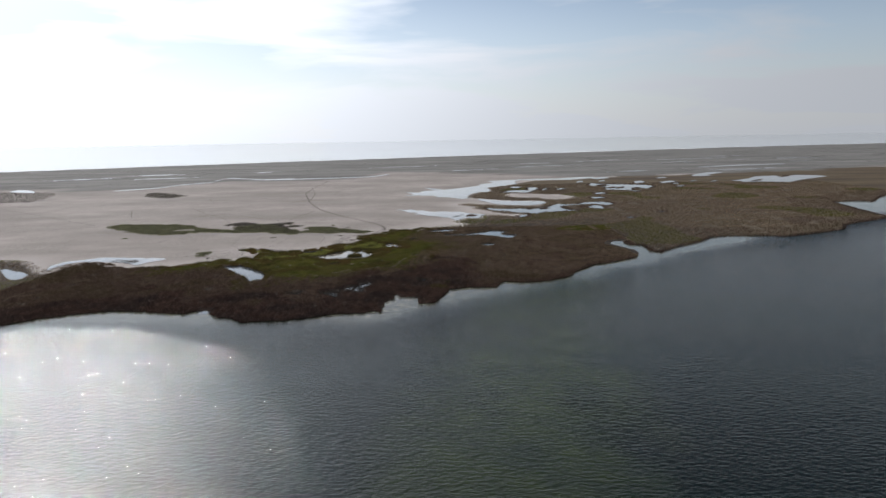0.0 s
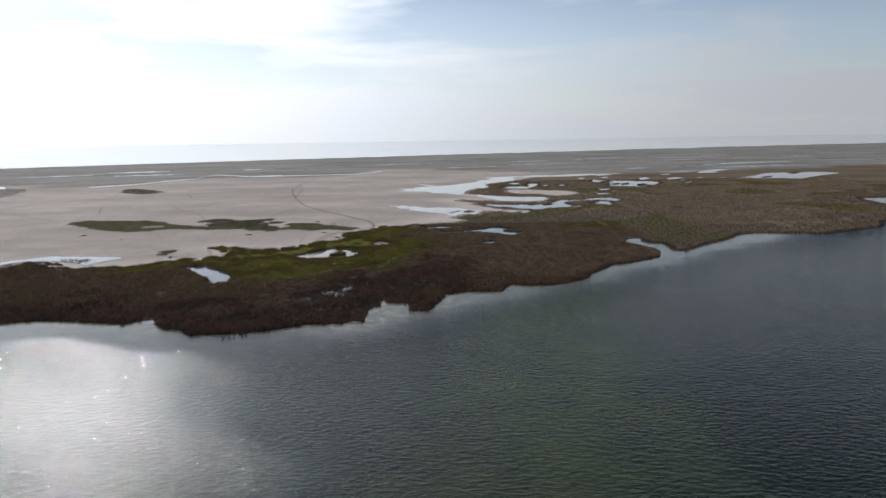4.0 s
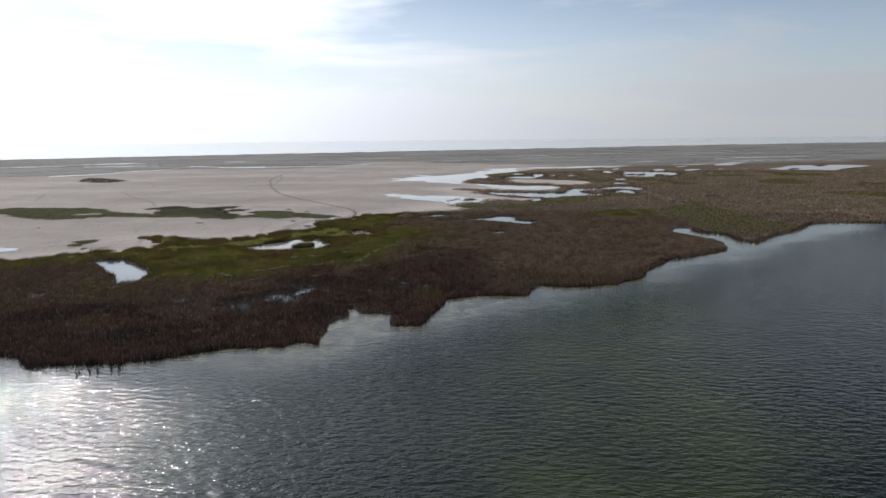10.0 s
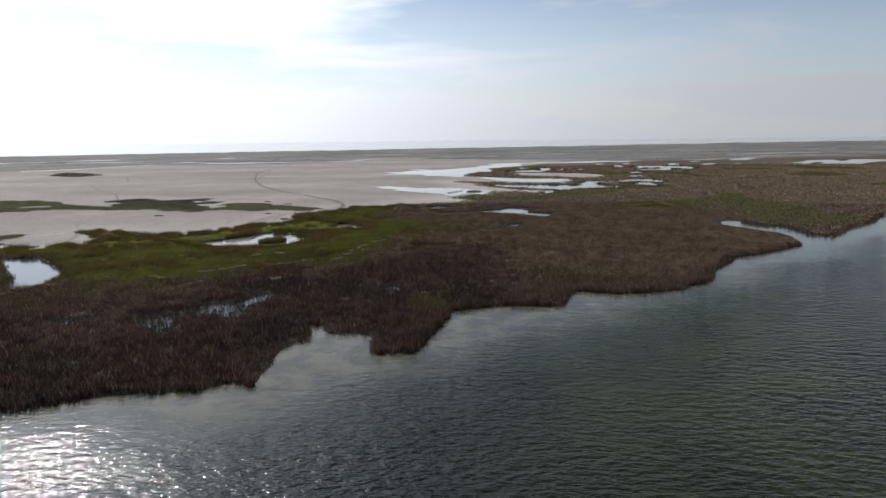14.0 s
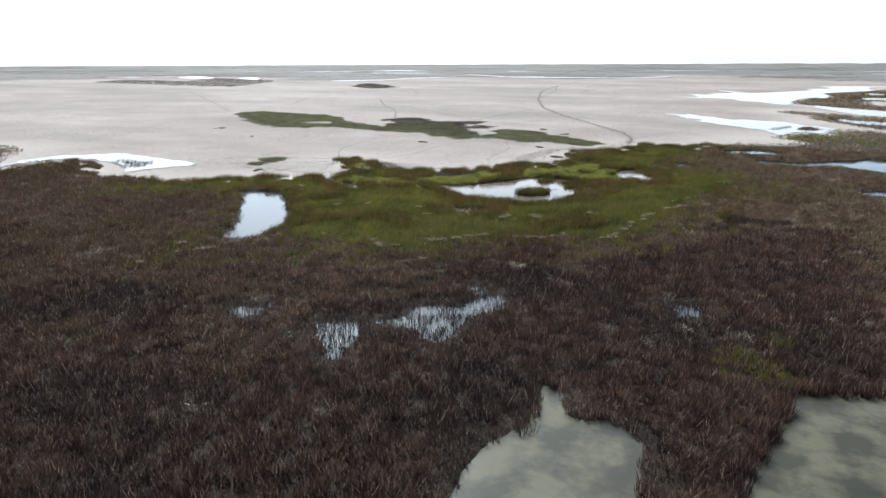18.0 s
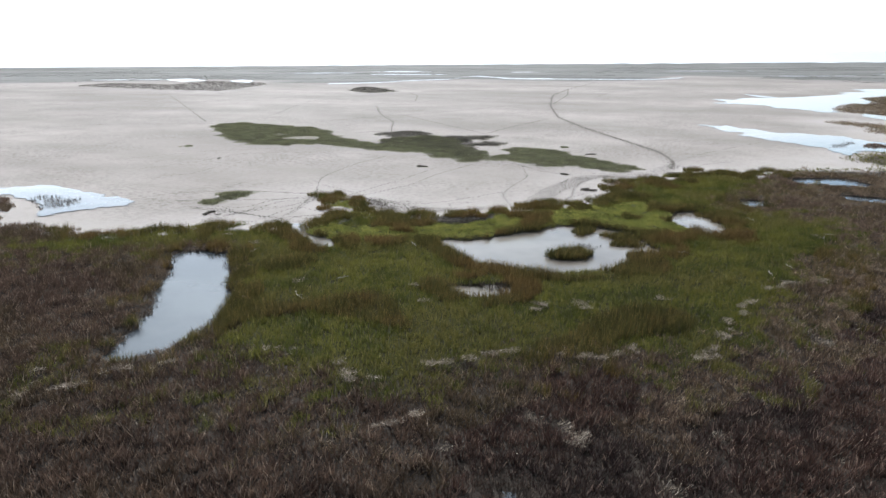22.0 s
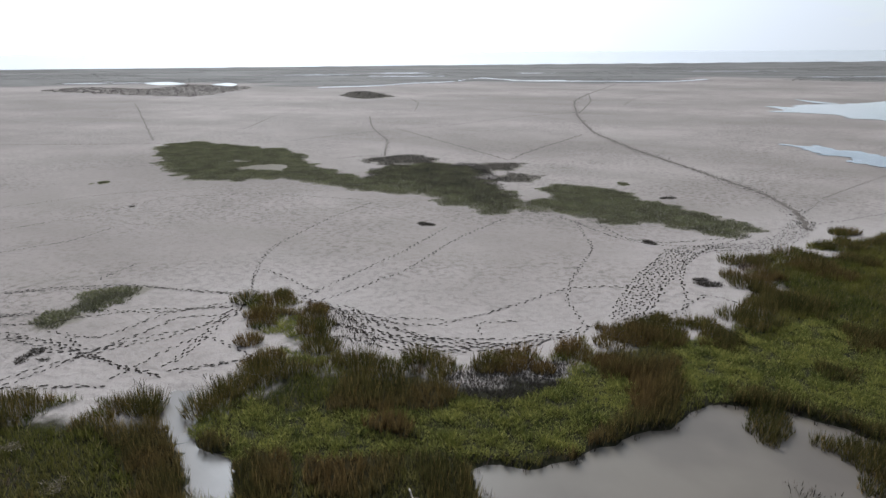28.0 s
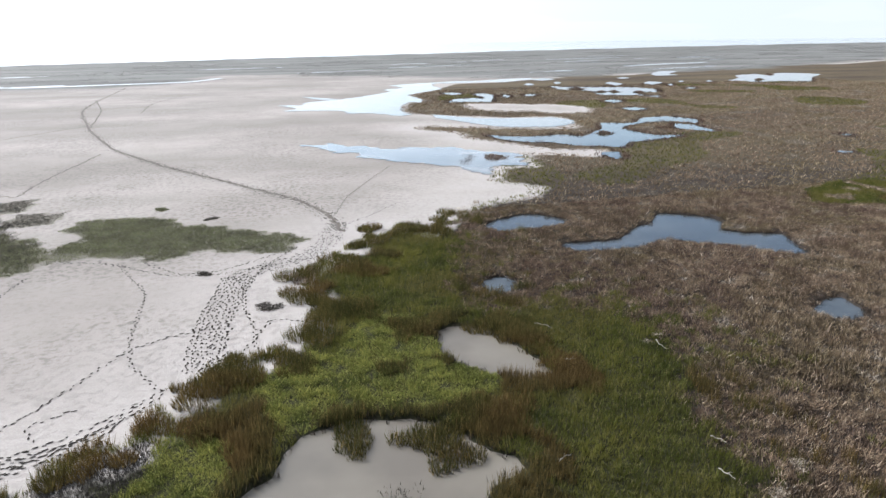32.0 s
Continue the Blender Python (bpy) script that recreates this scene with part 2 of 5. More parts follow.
def water_material(name, deep, shallow, wave, rough=0.06, ripple=1.4, patch=0.02, sheltered=False, gloss=0.5):
    n = Nodes(name, rough, gloss)
    n.b.inputs["IOR"].default_value = 1.33
    n.color(n.mix(n.span(n.noise(patch, 4.0, 0.5), 0.42, 0.66), deep, shallow))
    big = n.noise(ripple * 0.3, 3.0, 0.5, (1.0, 2.0, 1.0, 0.6))
    small = n.noise(ripple, 2.0, 0.5, (1.0, 1.9, 1.0, 0.35))
    gust = n.span(n.noise(0.025, 3.0, 0.5, (0.6, 1.8, 1.0, 0.5)), 0.35, 0.65, 0.65, 1.0)
    if sheltered:
        # distance off the reeds, over two straight stretches of shore; the wind dies in their lee
        def off(slope, level):
            dot = n.t.nodes.new("ShaderNodeVectorMath")
            dot.operation, dot.inputs[1].default_value = "DOT_PRODUCT", (*slope, 0.0)
            n.put(n.pos, dot.inputs[0])
            return n.math("ADD", dot.outputs["Value"], level)

        away = n.math("MAXIMUM", off((0.0, -1.0), 76.0), off((0.62, -0.78), 70.0))
        away = n.math("ADD", away, n.math("MULTIPLY", n.math("SUBTRACT", n.noise(0.09, 3.0), 0.5), 9.0))
        gust = n.math("MULTIPLY", gust, n.span(away, 2.0, 15.0, 0.1, 1.0))
        # green weed beds in a band over the lagoon floor, thinning out to both sides
        band = n.math("ABSOLUTE", off((1.0, -0.2), -5.0))
        band = n.math("ADD", band, n.math("MULTIPLY", n.math("SUBTRACT", n.noise(0.05, 4.0, 0.6), 0.5), 34.0))
        c = n.mix(n.math("MULTIPLY", n.span(band, 20.0, 7.0), n.span(n.noise(0.12, 5.0, 0.6), 0.35, 0.62, 0.35, 1.0)), deep, shallow)
        # turbid shallows over pale mud in the coves, with dark weed; paled too for mirrored sky
        weed = n.span(n.noise(0.35, 5.0, 0.6), 0.42, 0.58)
        cove = n.mix(weed, (0.085, 0.083, 0.058), (0.04, 0.04, 0.03))
        n.put(n.span(away, 0.0, 25.0, 0.05, rough), n.b.inputs["Roughness"])
        n.color(n.mix(n.span(away, 1.0, 9.0, 1.0, 0.0), c, cove))
    n.bump(n.math("MULTIPLY", n.math("ADD", big, n.math("MULTIPLY", small, 0.3)), gust), 1.0, wave)
    return n.m


def plain_material(name, a, b, scale=3.0, rough=0.8, bump=0.3, spec=0.25):
    n = Nodes(name, rough, spec)
    n.color(n.mix(n.span(n.noise(scale, 5.0, 0.6), 0.33, 0.68), a, b))
    n.bump(n.noise(scale * 6, 4.0), bump, 0.02)
    return n.m


GROUND = ground_material()
LAGOON = water_material("lagoon_water", (0.002, 0.006, 0.005), (0.015, 0.022, 0.006), 0.27, 0.08, 3.0, 0.02, True, 0.29)
# some of the sky's reflected blue is put into the pond colour
POND = water_material("still_pond_water", (0.035, 0.042, 0.05), (0.06, 0.068, 0.074), 0.012, 0.04, 2.0, 0.12)
PALE_POND = water_material("turbid_pond_water", (0.105, 0.092, 0.077), (0.14, 0.124, 0.102), 0.01, 0.06, 2.0, 0.12, False, 0.5)
# base colour raised to add the hazy sky this thin water mirrors
FILM = water_material("shallow_sheet_water", (0.14, 0.14, 0.14), (0.21, 0.207, 0.203), 0.008, 0.05, 2.0, 0.08)
# distance haze is put into the sea's pale base colour
SEA = water_material("hazed_sea_water", (0.26, 0.285, 0.3), (0.31, 0.335, 0.35), 0.002, 0.1, 0.05, 0.004)
REED = leaf_material("dead_brown_reed", (0.085, 0.056, 0.044), (0.165, 0.114, 0.084), (0.29, 0.225, 0.17), 0.16, 0.5, 0.14, 0.5, (0.1, 0.078, 0.042), 0.05)
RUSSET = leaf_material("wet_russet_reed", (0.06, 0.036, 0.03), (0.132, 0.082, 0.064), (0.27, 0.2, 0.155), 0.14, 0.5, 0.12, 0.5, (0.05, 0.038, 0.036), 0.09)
SEDGE = leaf_material("green_sedge", (0.046, 0.056, 0.013), (0.145, 0.14, 0.03), (0.17, 0.145, 0.06), 0.2, 0.22, 0.35, 0.32, (0.1, 0.09, 0.028), 0.11)
MAT = leaf_material("bright_green_saltwort", (0.085, 0.1, 0.026), (0.22, 0.222, 0.058), (0.31, 0.29, 0.09), 0.22, 0.45, 0.4)
RUSH = leaf_material("dark_olive_rush", (0.042, 0.045, 0.015), (0.088, 0.074, 0.026), (0.16, 0.11, 0.04), 0.2, 0.3, 0.35, 0.38, (0.105, 0.066, 0.028), 0.085)
STRAW = leaf_material("bleached_straw", (0.16, 0.13, 0.1), (0.29, 0.24, 0.19), (0.46, 0.4, 0.33), 0.22, 0.7, 0.15)
MOP = leaf_material("weathered_grass_tussock", (0.12, 0.082, 0.056), (0.26, 0.188, 0.128), (0.4, 0.33, 0.24), 0.16, 0.5, 0.1, 0.5, (0.135, 0.105, 0.055), 0.06)
STEM = leaf_material("blackened_stem", (0.03, 0.024, 0.02), (0.06, 0.048, 0.04), (0.1, 0.08, 0.06))
SCRUB = leaf_material("grey_green_saltbush", (0.09, 0.092, 0.06), (0.168, 0.17, 0.095), (0.2, 0.185, 0.12), 0.1, 0.3, 0.4, 0.3)
DARK = leaf_material("dark_withered_saltbush", (0.048, 0.043, 0.038), (0.09, 0.08, 0.068), (0.13, 0.115, 0.1), 0.1, 0.2, 0.25, 0.25)
# dune scrub with distance haze mixed into its grey
FAR_SCRUB = leaf_material("hazed_dune_scrub", (0.11, 0.109, 0.102), (0.155, 0.152, 0.143), (0.175, 0.17, 0.158), 0.1, 0.02, 0.25, 0.15)
# wet mud, darkened further for the shade inside the prints
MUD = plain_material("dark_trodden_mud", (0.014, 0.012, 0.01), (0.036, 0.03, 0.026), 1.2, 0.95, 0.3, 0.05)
TROD = plain_material("trodden_mud", (0.085, 0.074, 0.064), (0.15, 0.133, 0.117), 0.6, 0.95, 0.3, 0.05)
FOAM = plain_material("sea_foam", (0.75, 0.76, 0.77), (0.9, 0.9, 0.9), 0.05, 0.8)
WOOD = plain_material("bleached_driftwood", (0.2, 0.178, 0.15), (0.36, 0.325, 0.28), 8.0, 0.85)
POST = plain_material("rotten_dark_timber", (0.03, 0.025, 0.02), (0.075, 0.06, 0.048), 9.0, 0.75)


# ---- plan: outlines in metres ----
SHORE_WEST = [(-91.3, 70.6), (-87.1, 75), (-80.8, 78.7), (-73.4, 81.1), (-61.3, 79.1), (-56.5, 77.9), (-54.9, 80.2), (-53.1, 79.6)]
SHORE_A = [(-48.2, 74.7), (-46.2, 74.3), (-44.4, 73.3), (-42.8, 71.8), (-41.7, 70.7), (-38.6, 71.4), (-34.3, 71.2), (-31, 72.6), (-27.5, 74.4), (-24, 76.2), (-20.8, 76.6), (-17.9, 76.8), (-17.2, 77.5), (-15.6, 78.5), (-14.1, 77.4), (-13.2, 81.1), (-13.5, 84.9), (-11.1, 86.3), (-10.6, 87.8), (-12.9, 90), (-13.1, 93.3), (-12, 91.2), (-10.3, 89.3), (-8.7, 90.4), (-7.3, 87.7), (-6.7, 84.4), (-5.2, 84.0), (-3.1, 85.2), (-2.3, 87.6), (-1.7, 89.9), (-0.7, 93.2), (-0.1, 97.1), (2.3, 98.5), (6.3, 99.5), (11.2, 99.3), (13.4, 104.5), (15.4, 105.6), (18.5, 104.2), (22.1, 104.7), (26, 106.1), (31, 110.3), (34.2, 116.8), (38.5, 121.8), (40.9, 126), (45.4, 127.8), (55.7, 135.6)]
SHORE_B = [(58.6, 141.9), (59, 149.1), (56.2, 155), (54.1, 160.4), (55.7, 165), (59, 167), (59.9, 158.6), (63.7, 155.7), (63, 145.7), (65.4, 143.5), (72.8, 152), (83.6, 161.6), (92.4, 172), (100.6, 173.6), (113.8, 172.2), (117.8, 170.5), (144.3, 184.4), (151.1, 194.4), (157.7, 200.2), (176.2, 212.1), (183.5, 220.7), (185.9, 239.4), (189.1, 255.6), (194.3, 279), (209.1, 282.4), (213.9, 278.6), (228.7, 297.7), (239.9, 309.2)]
SAND_EDGE_EAST = [(6.4, 235.3), (8.3, 235.8), (12.7, 234.5), (14.5, 242.0), (16.9, 247.5), (25.0, 245.7), (24.3, 245.5), (30.7, 241.0), (33.2, 245.2), (26.0, 249.3), (25.5, 248.0), (21.9, 254.4), (14.5, 267.9), (10.9, 274.0), (12.3, 282.0), (3.8, 293.2), (7.4, 300.1), (16.3, 294.8), (22.9, 291.8), (35.6, 284.3), (45.7, 284.3), (50.2, 307.6), (37.5, 307.7), (25.2, 317.8), (11.7, 328.7), (10.5, 344.3), (18.1, 368.2), (25.5, 378.3), (25.2, 401.8), (46.9, 439.1), (64.4, 471.2), (93.4, 474.7), (118.4, 493.1), (141.2, 501.4), (134.8, 511.0), (157.6, 532.8), (185.4, 507.6), (244.5, 549.1), (296.6, 560.8), (364.6, 608.9)]
SAND_EDGE = [(-63.2, 141.9), (-63, 143.5), (-60, 143.3), (-60.2, 145.5), (-60.4, 149.6), (-67.3, 156.7), (-69.2, 158.3), (-66.4, 159.5), (-62.7, 158.7), (-58.7, 154), (-55.6, 152), (-53.4, 153.3), (-50.4, 154.3), (-47.3, 153.6), (-47.3, 156.2), (-44.9, 157.3), (-43.4, 156.1), (-42.3, 159.3), (-40.6, 162), (-38.4, 165.6), (-35.4, 167.3), (-32.4, 169.7), (-31.2, 173.6), (-31.1, 178.7), (-33.5, 183.4), (-30, 187.1), (-26.3, 191.3), (-25, 193.6), (-22.4, 196.5), (-23.1, 200.6), (-20.8, 201.3), (-16.6, 200), (-14.4, 196.6), (-12, 203.1), (-6.6, 208), (-1.6, 210.1), (4.2, 212.3), (6.1, 215.9), (2.4, 221.6), (1.5, 219.5), (2.3, 224.6)]
COAST = [(-1600, -51), (-1200, 300), (-800, 608), (-400, 876), (0, 1102), (400, 1287), (800, 1430), (1200, 1532), (1600, 1593), (2000, 1612), (2400, 1590)]
SCRUB_EDGE = [(-358, 464.8), (-283.2, 444.4), (-238.7, 451.4), (-218.1, 488.1), (-191.8, 522.5), (-133.8, 508.4), (-81.1, 548.1), (-57.4, 635.2), (28.4, 578.9)]
POND_A = [(-65.2, 128), (-65.6, 129.2), (-64.4, 130.4), (-61.2, 131), (-59, 129.1), (-54.4, 123.9), (-51.5, 120.5), (-49.9, 117.1), (-50, 114.9), (-49.2, 112.4), (-49.9, 111), (-51.1, 109), (-52, 109.3), (-52.6, 110.9), (-54.3, 114.2), (-56.3, 117.3), (-59, 120.6), (-61.5, 124.2)]
POND_B = [(-43.6, 143.9), (-41.6, 142.1), (-38.4, 139.9), (-36.7, 138.2), (-33.1, 138.2), (-29.8, 138.3), (-27.1, 139), (-25.2, 140.7), (-23.8, 144), (-23.9, 146.8), (-22.6, 148), (-21, 148.8), (-21.2, 150.1), (-23.2, 151.7), (-24.7, 153.8), (-27.1, 155.5), (-28.5, 156.1), (-31.8, 155.7), (-32.9, 156.1), (-33.6, 155.2), (-34.3, 153.6), (-36.1, 150.8), (-40.1, 145.6)]
POND_B_SMALL = [(-36.8, 131.1), (-34.9, 132.3), (-32.1, 133.5), (-31.6, 131.4), (-33.1, 130), (-35.3, 130)]
B_ISLET = [(-31.8, 143.2), (-30.6, 145.5), (-28.8, 147), (-27.3, 145.7), (-27.6, 143.5), (-29.9, 142.5)]
POND_S = [(-21.8, 167.5), (-20, 168.5), (-18, 167.3), (-16.6, 164.4), (-15.7, 161.3), (-15.6, 158.6), (-17.4, 158.6), (-19.5, 159.9), (-21.3, 161.7), (-21.9, 164.3)]
POND_D = [(-27, 96.7), (-25.2, 98.6), (-25, 100.7), (-24.2, 101.6), (-22.6, 101.8), (-21, 105), (-20.1, 105.9), (-19.4, 102.7), (-21, 100.7), (-20.8, 97.9), (-20.7, 95.7), (-21.6, 95.7), (-23.2, 96.8), (-25.1, 96.9)]
POND_D_WEST = [(-37.9, 94.5), (-37.9, 95.7), (-36.4, 95.6), (-35.9, 96.8), (-35, 95.6), (-35.4, 94.3), (-36.1, 93.5)]
POND_D_SOUTH = [(-30.2, 94.8), (-29.7, 95.6), (-27.6, 96.3), (-26.3, 94.3), (-26.2, 93), (-26.4, 92.5), (-25.5, 90.8), (-26.4, 90.4), (-27.8, 92.3), (-28.9, 93.1)]
POND_J = [(-23.3, 106.7), (-22.3, 107.3), (-21.4, 105.3), (-22.1, 104.5)]
POND_E = [(-8.3, 109.1), (-5.5, 108.9), (-5.8, 107), (-7.3, 106.8)]
POND_F = [(-8.2, 196.9), (-5.3, 199.5), (-1.5, 201.1), (1.3, 199.9), (3.3, 196.6), (1.3, 194.6), (-2.7, 194.1), (-6.5, 193.9)]
POND_G = [(-1.6, 187.3), (5.1, 186.9), (9.5, 190.7), (12.9, 192.4), (16.6, 196.4), (21.5, 192.8), (22.1, 190.2), (19.3, 186.9), (21.4, 184.9), (25.2, 183.3), (23.5, 179), (22.2, 176.1), (19.7, 177.3), (16.8, 181), (13.6, 182.7), (10.8, 185.2), (5.3, 183.4), (0.5, 183.7), (-1.7, 184.8)]
POND_H = [(11.9, 163.9), (15.4, 165), (15.4, 162.9), (14.1, 160.7), (11.8, 160.1), (10.9, 162.2)]
POND_I = [(-14.6, 177.8), (-12.5, 178.8), (-11.2, 176.7), (-13, 174.1), (-14.5, 175.3)]
OUTLET = [(-62.8, 144.3), (-62.1, 144.4), (-60.8, 143.6), (-59.2, 142.1), (-57.9, 140.6), (-56.8, 139.7), (-55.7, 139.8), (-54.8, 140.1), (-53.8, 138.8), (-52.5, 137.2), (-54.1, 136.5), (-55.5, 138.1), (-56.5, 139), (-57.9, 139.8), (-59.2, 140.6), (-61.1, 141.4), (-61.5, 141.9), (-62.3, 143.2)]
POOL_NEAR = [(-27.1, 274.2), (-21.7, 272.6), (-19.4, 274.7), (-17.3, 269.1), (-13.1, 268.8), (-9.7, 263.5), (-2.7, 261.5), (5.3, 260.6), (7.1, 257.2), (9.9, 252.3), (15.3, 249.0), (16.4, 247.1), (14.5, 242.0), (13.0, 235.2), (10.3, 234.4), (5.8, 235.5), (3.7, 227.5), (1.9, 230.7), (-0.0, 236.7), (-0.4, 238.7), (-6.0, 242.6), (-10.9, 246.4), (-11.8, 250.4), (-15.9, 253.1), (-16.6, 258.9), (-19.8, 261.3), (-21.7, 267.3)]
POOL_FAR = [(-29.6, 377.6), (-21.1, 373.5), (-17.7, 385.6), (-11.1, 390.3), (-2.1, 395.5), (11.0, 411.7), (22.6, 428.9), (21.4, 441.4), (32.5, 450.3), (30.5, 471.5), (46.6, 480.7), (61.8, 486.9), (71.5, 491.6), (85.3, 489.4), (102.2, 499.3), (121.0, 503.5), (114.9, 486.6), (99.7, 476.3), (92.6, 472.6), (81.1, 476.4), (66.7, 474.6), (56.1, 475.6), (49.9, 461.3), (50.0, 437.5), (42.6, 427.0), (31.5, 413.3), (25.8, 404.3), (26.8, 383.8), (23.6, 369.9), (18.5, 370.2), (11.4, 348.4), (10.0, 335.9), (11.7, 328.7), (6.4, 325.8), (2.4, 333.1), (-1.5, 337.3), (-6.9, 337.4), (-9.3, 349.3), (-15.3, 352.1), (-22.3, 352.9), (-28.3, 354.0), (-22.5, 361.8)]
POOL_SPIT = [(17.0, 326.2), (19.1, 323.7), (23.0, 318.1), (28.1, 312.0), (34.8, 308.9), (40.6, 307.6), (49.4, 305.7), (51.7, 297.5), (47.8, 289.4), (40.2, 285.0), (35.4, 287.2), (30.0, 288.0), (25.0, 293.8), (21.8, 301.4), (19.0, 309.3), (16.3, 316.1)]
LAKE_MID = [(18.1, 276.3), (22.3, 272.0), (26.5, 270.1), (31.2, 269.8), (36.5, 270.5), (39.5, 266.1), (45.9, 272.7), (50.6, 277.5), (56.1, 288.8), (61.2, 286.4), (66.3, 287.3), (72.8, 295.8), (81.8, 296.3), (85.5, 287.1), (76.5, 274.5), (76.0, 267.3), (73.7, 263.4), (72.0, 266.3), (69.1, 270.5), (70.0, 274.5), (74.1, 280.4), (77.2, 276.6), (79.8, 281.1), (74.3, 286.2), (67.5, 285.1), (58.5, 279.8), (55.4, 275.3), (55.9, 268.2), (56.6, 262.7), (62.9, 259.9), (56.4, 256.7), (48.3, 254.6), (43.9, 252.8), (40.3, 247.8), (36.6, 250.9), (32.2, 252.8), (28.4, 259.7), (23.2, 262.0), (19.8, 267.3)]
LAKE_FAR = [(206.5, 434.1), (226.3, 451.5), (242.1, 474.9), (261.7, 481.5), (258.3, 465.6), (279.7, 485.3), (291.5, 478.3), (292.9, 463.3), (263.5, 438.2), (237.9, 410.3), (225.9, 416.9), (211.0, 418.7), (208.8, 426.3)]
LAKE_TWIN = [(103.0, 431.1), (108.6, 423.1), (118.0, 418.2), (124.7, 414.7), (135.2, 409.1), (138.8, 395.3), (129.2, 378.5), (120.2, 383.1), (116.1, 365.9), (121.2, 363.3), (116.2, 355.3), (113.8, 367.0), (106.9, 370.5), (100.0, 374.0), (105.6, 390.6), (103.6, 402.2), (97.6, 409.8)]
POOL_WEST = [(-119, 134), (-118.5, 141), (-113.6, 145.1), (-109.9, 148), (-98.6, 146), (-90.1, 145), (-88, 142.5), (-90.8, 139.2), (-92.2, 135.9), (-93.2, 133.5), (-96, 136.4), (-101.2, 139), (-109.6, 140.6), (-114, 140), (-116.5, 133), (-115.8, 127.5)]
ISLE_MAIN = [(-146.6, 222.1), (-146.8, 231.7), (-133.3, 231.1), (-120.4, 229.9), (-111.3, 225.2), (-104.8, 216.9), (-94.7, 211.7), (-87.4, 207.6), (-90.8, 216.2), (-86.3, 224.4), (-82.5, 225.9), (-74.7, 222.8), (-70.9, 215.8), (-63.5, 207.9), (-59.6, 202.6), (-58.3, 196.1), (-60.5, 192.9), (-65.3, 195.5), (-71.3, 197.8), (-77.3, 199.2), (-82.8, 199.1), (-90.2, 201.5), (-99.5, 202.6), (-104.9, 198.3), (-113.1, 196), (-122.5, 200.4)]
ISLE_NORTH = [(-97.4, 223.4), (-92.8, 232.6), (-85.2, 231.8), (-82.9, 224.5), (-91, 220.5)]
ISLE_NORTH_EAST = [(-76, 223.5), (-73.6, 230.9), (-68.6, 230.3), (-68.5, 222.4), (-71.9, 218.2)]
ISLE_SLIVER = [(-68.5, 214.3), (-67.9, 220.9), (-61.8, 219.6), (-62.1, 214.4)]
ISLE_EAST = [(-58.2, 200.6), (-57.3, 205.5), (-59.3, 211), (-55.3, 214.9), (-48.4, 213.3), (-43, 207.7), (-39.9, 204.8), (-33.2, 201.9), (-30.5, 197.5), (-31.9, 194.4), (-36.4, 193.8), (-40.8, 195.9), (-46.2, 193.6), (-51.4, 195.8)]
MOUND = [(-80.2, 147.5), (-80.1, 149.3), (-82.6, 153.7), (-79.5, 156.8), (-78.1, 156.3), (-77.3, 153.1), (-78.6, 150.6), (-78, 147.3)]
ISLE_FAR = [(-202.5, 377.9), (-213.3, 409.9), (-202.7, 408.5), (-174.5, 379.4), (-181.5, 362.6)]
TRACK = [(-25.7, 199.6), (-26.4, 207.8), (-30.1, 218.8), (-38.3, 231.9), (-53.7, 256.3), (-67.2, 281.8), (-81, 322.9), (-95.4, 378.8), (-99.6, 419.8), (-104.1, 511.2)]
OLIVE_BANK = [(-4.7, 100.9), (-2.4, 104.3), (0.6, 106), (2.8, 107.7), (1.2, 96.6), (-0.8, 96.6), (-3.9, 98.3)]
OLIVE_FIELD = [(45.3, 201.8), (55.2, 205.9), (68.5, 209.8), (72.0, 205.0), (70.0, 196.7), (58.4, 191.2), (48.1, 190.9), (40.6, 194.1)]
SALTWORT_WEST = [(-58.4, 141.4), (-57.7, 143.9), (-54.9, 144.5), (-50.6, 145.8), (-46.7, 147.8), (-45.7, 149.6), (-43.9, 151.1), (-41.8, 155.8), (-40, 157.5), (-37.8, 155.2), (-37.5, 151.8), (-37.5, 148.6), (-40.6, 146.7), (-44.3, 145.3), (-50.1, 142.8), (-55.7, 140)]
SALTWORT_EAST = [(-35.2, 161.8), (-31.5, 165.1), (-27.4, 170.3), (-24.2, 171.8), (-21.9, 168.7), (-22.1, 164.4), (-20.8, 161.1), (-19.7, 158.2), (-24.9, 156.6), (-29.8, 158), (-33.5, 156.3)]
SALTWORT_MID = [(-35, 163.4), (-31.1, 167.1), (-26.7, 169.1), (-28.7, 163.3), (-32, 157.8), (-34.2, 158.3)]
SALTWORT_TIP = [(-65.7, 153.5), (-62.0, 151.8), (-59.3, 149.7), (-57.0, 150.7), (-57.2, 153.0), (-59.1, 155.2), (-61.5, 155.7), (-65.8, 155.2)]
WITHERED = [(-47.7, 151.6), (-46.7, 153.7), (-42, 156.6), (-41.9, 155), (-43.9, 151.1), (-46.2, 150.8)]
ISLE_WEST = [(-378, 357.8), (-388.3, 394.6), (-336.5, 392.5), (-353.5, 438.6), (-304.1, 432.7), (-280.6, 409.8), (-259.9, 351), (-291.9, 348.5), (-344.4, 353.6)]
SAND_EDGE_WEST = [(-142.2, 145.9), (-132.1, 144.1), (-114.9, 125.3), (-117.2, 132.8), (-114.7, 137.6), (-107.3, 138.7), (-100.7, 135.4), (-93.1, 127.9), (-90.3, 130.9), (-80, 131.1), (-75.4, 134.7), (-69, 140.3)]
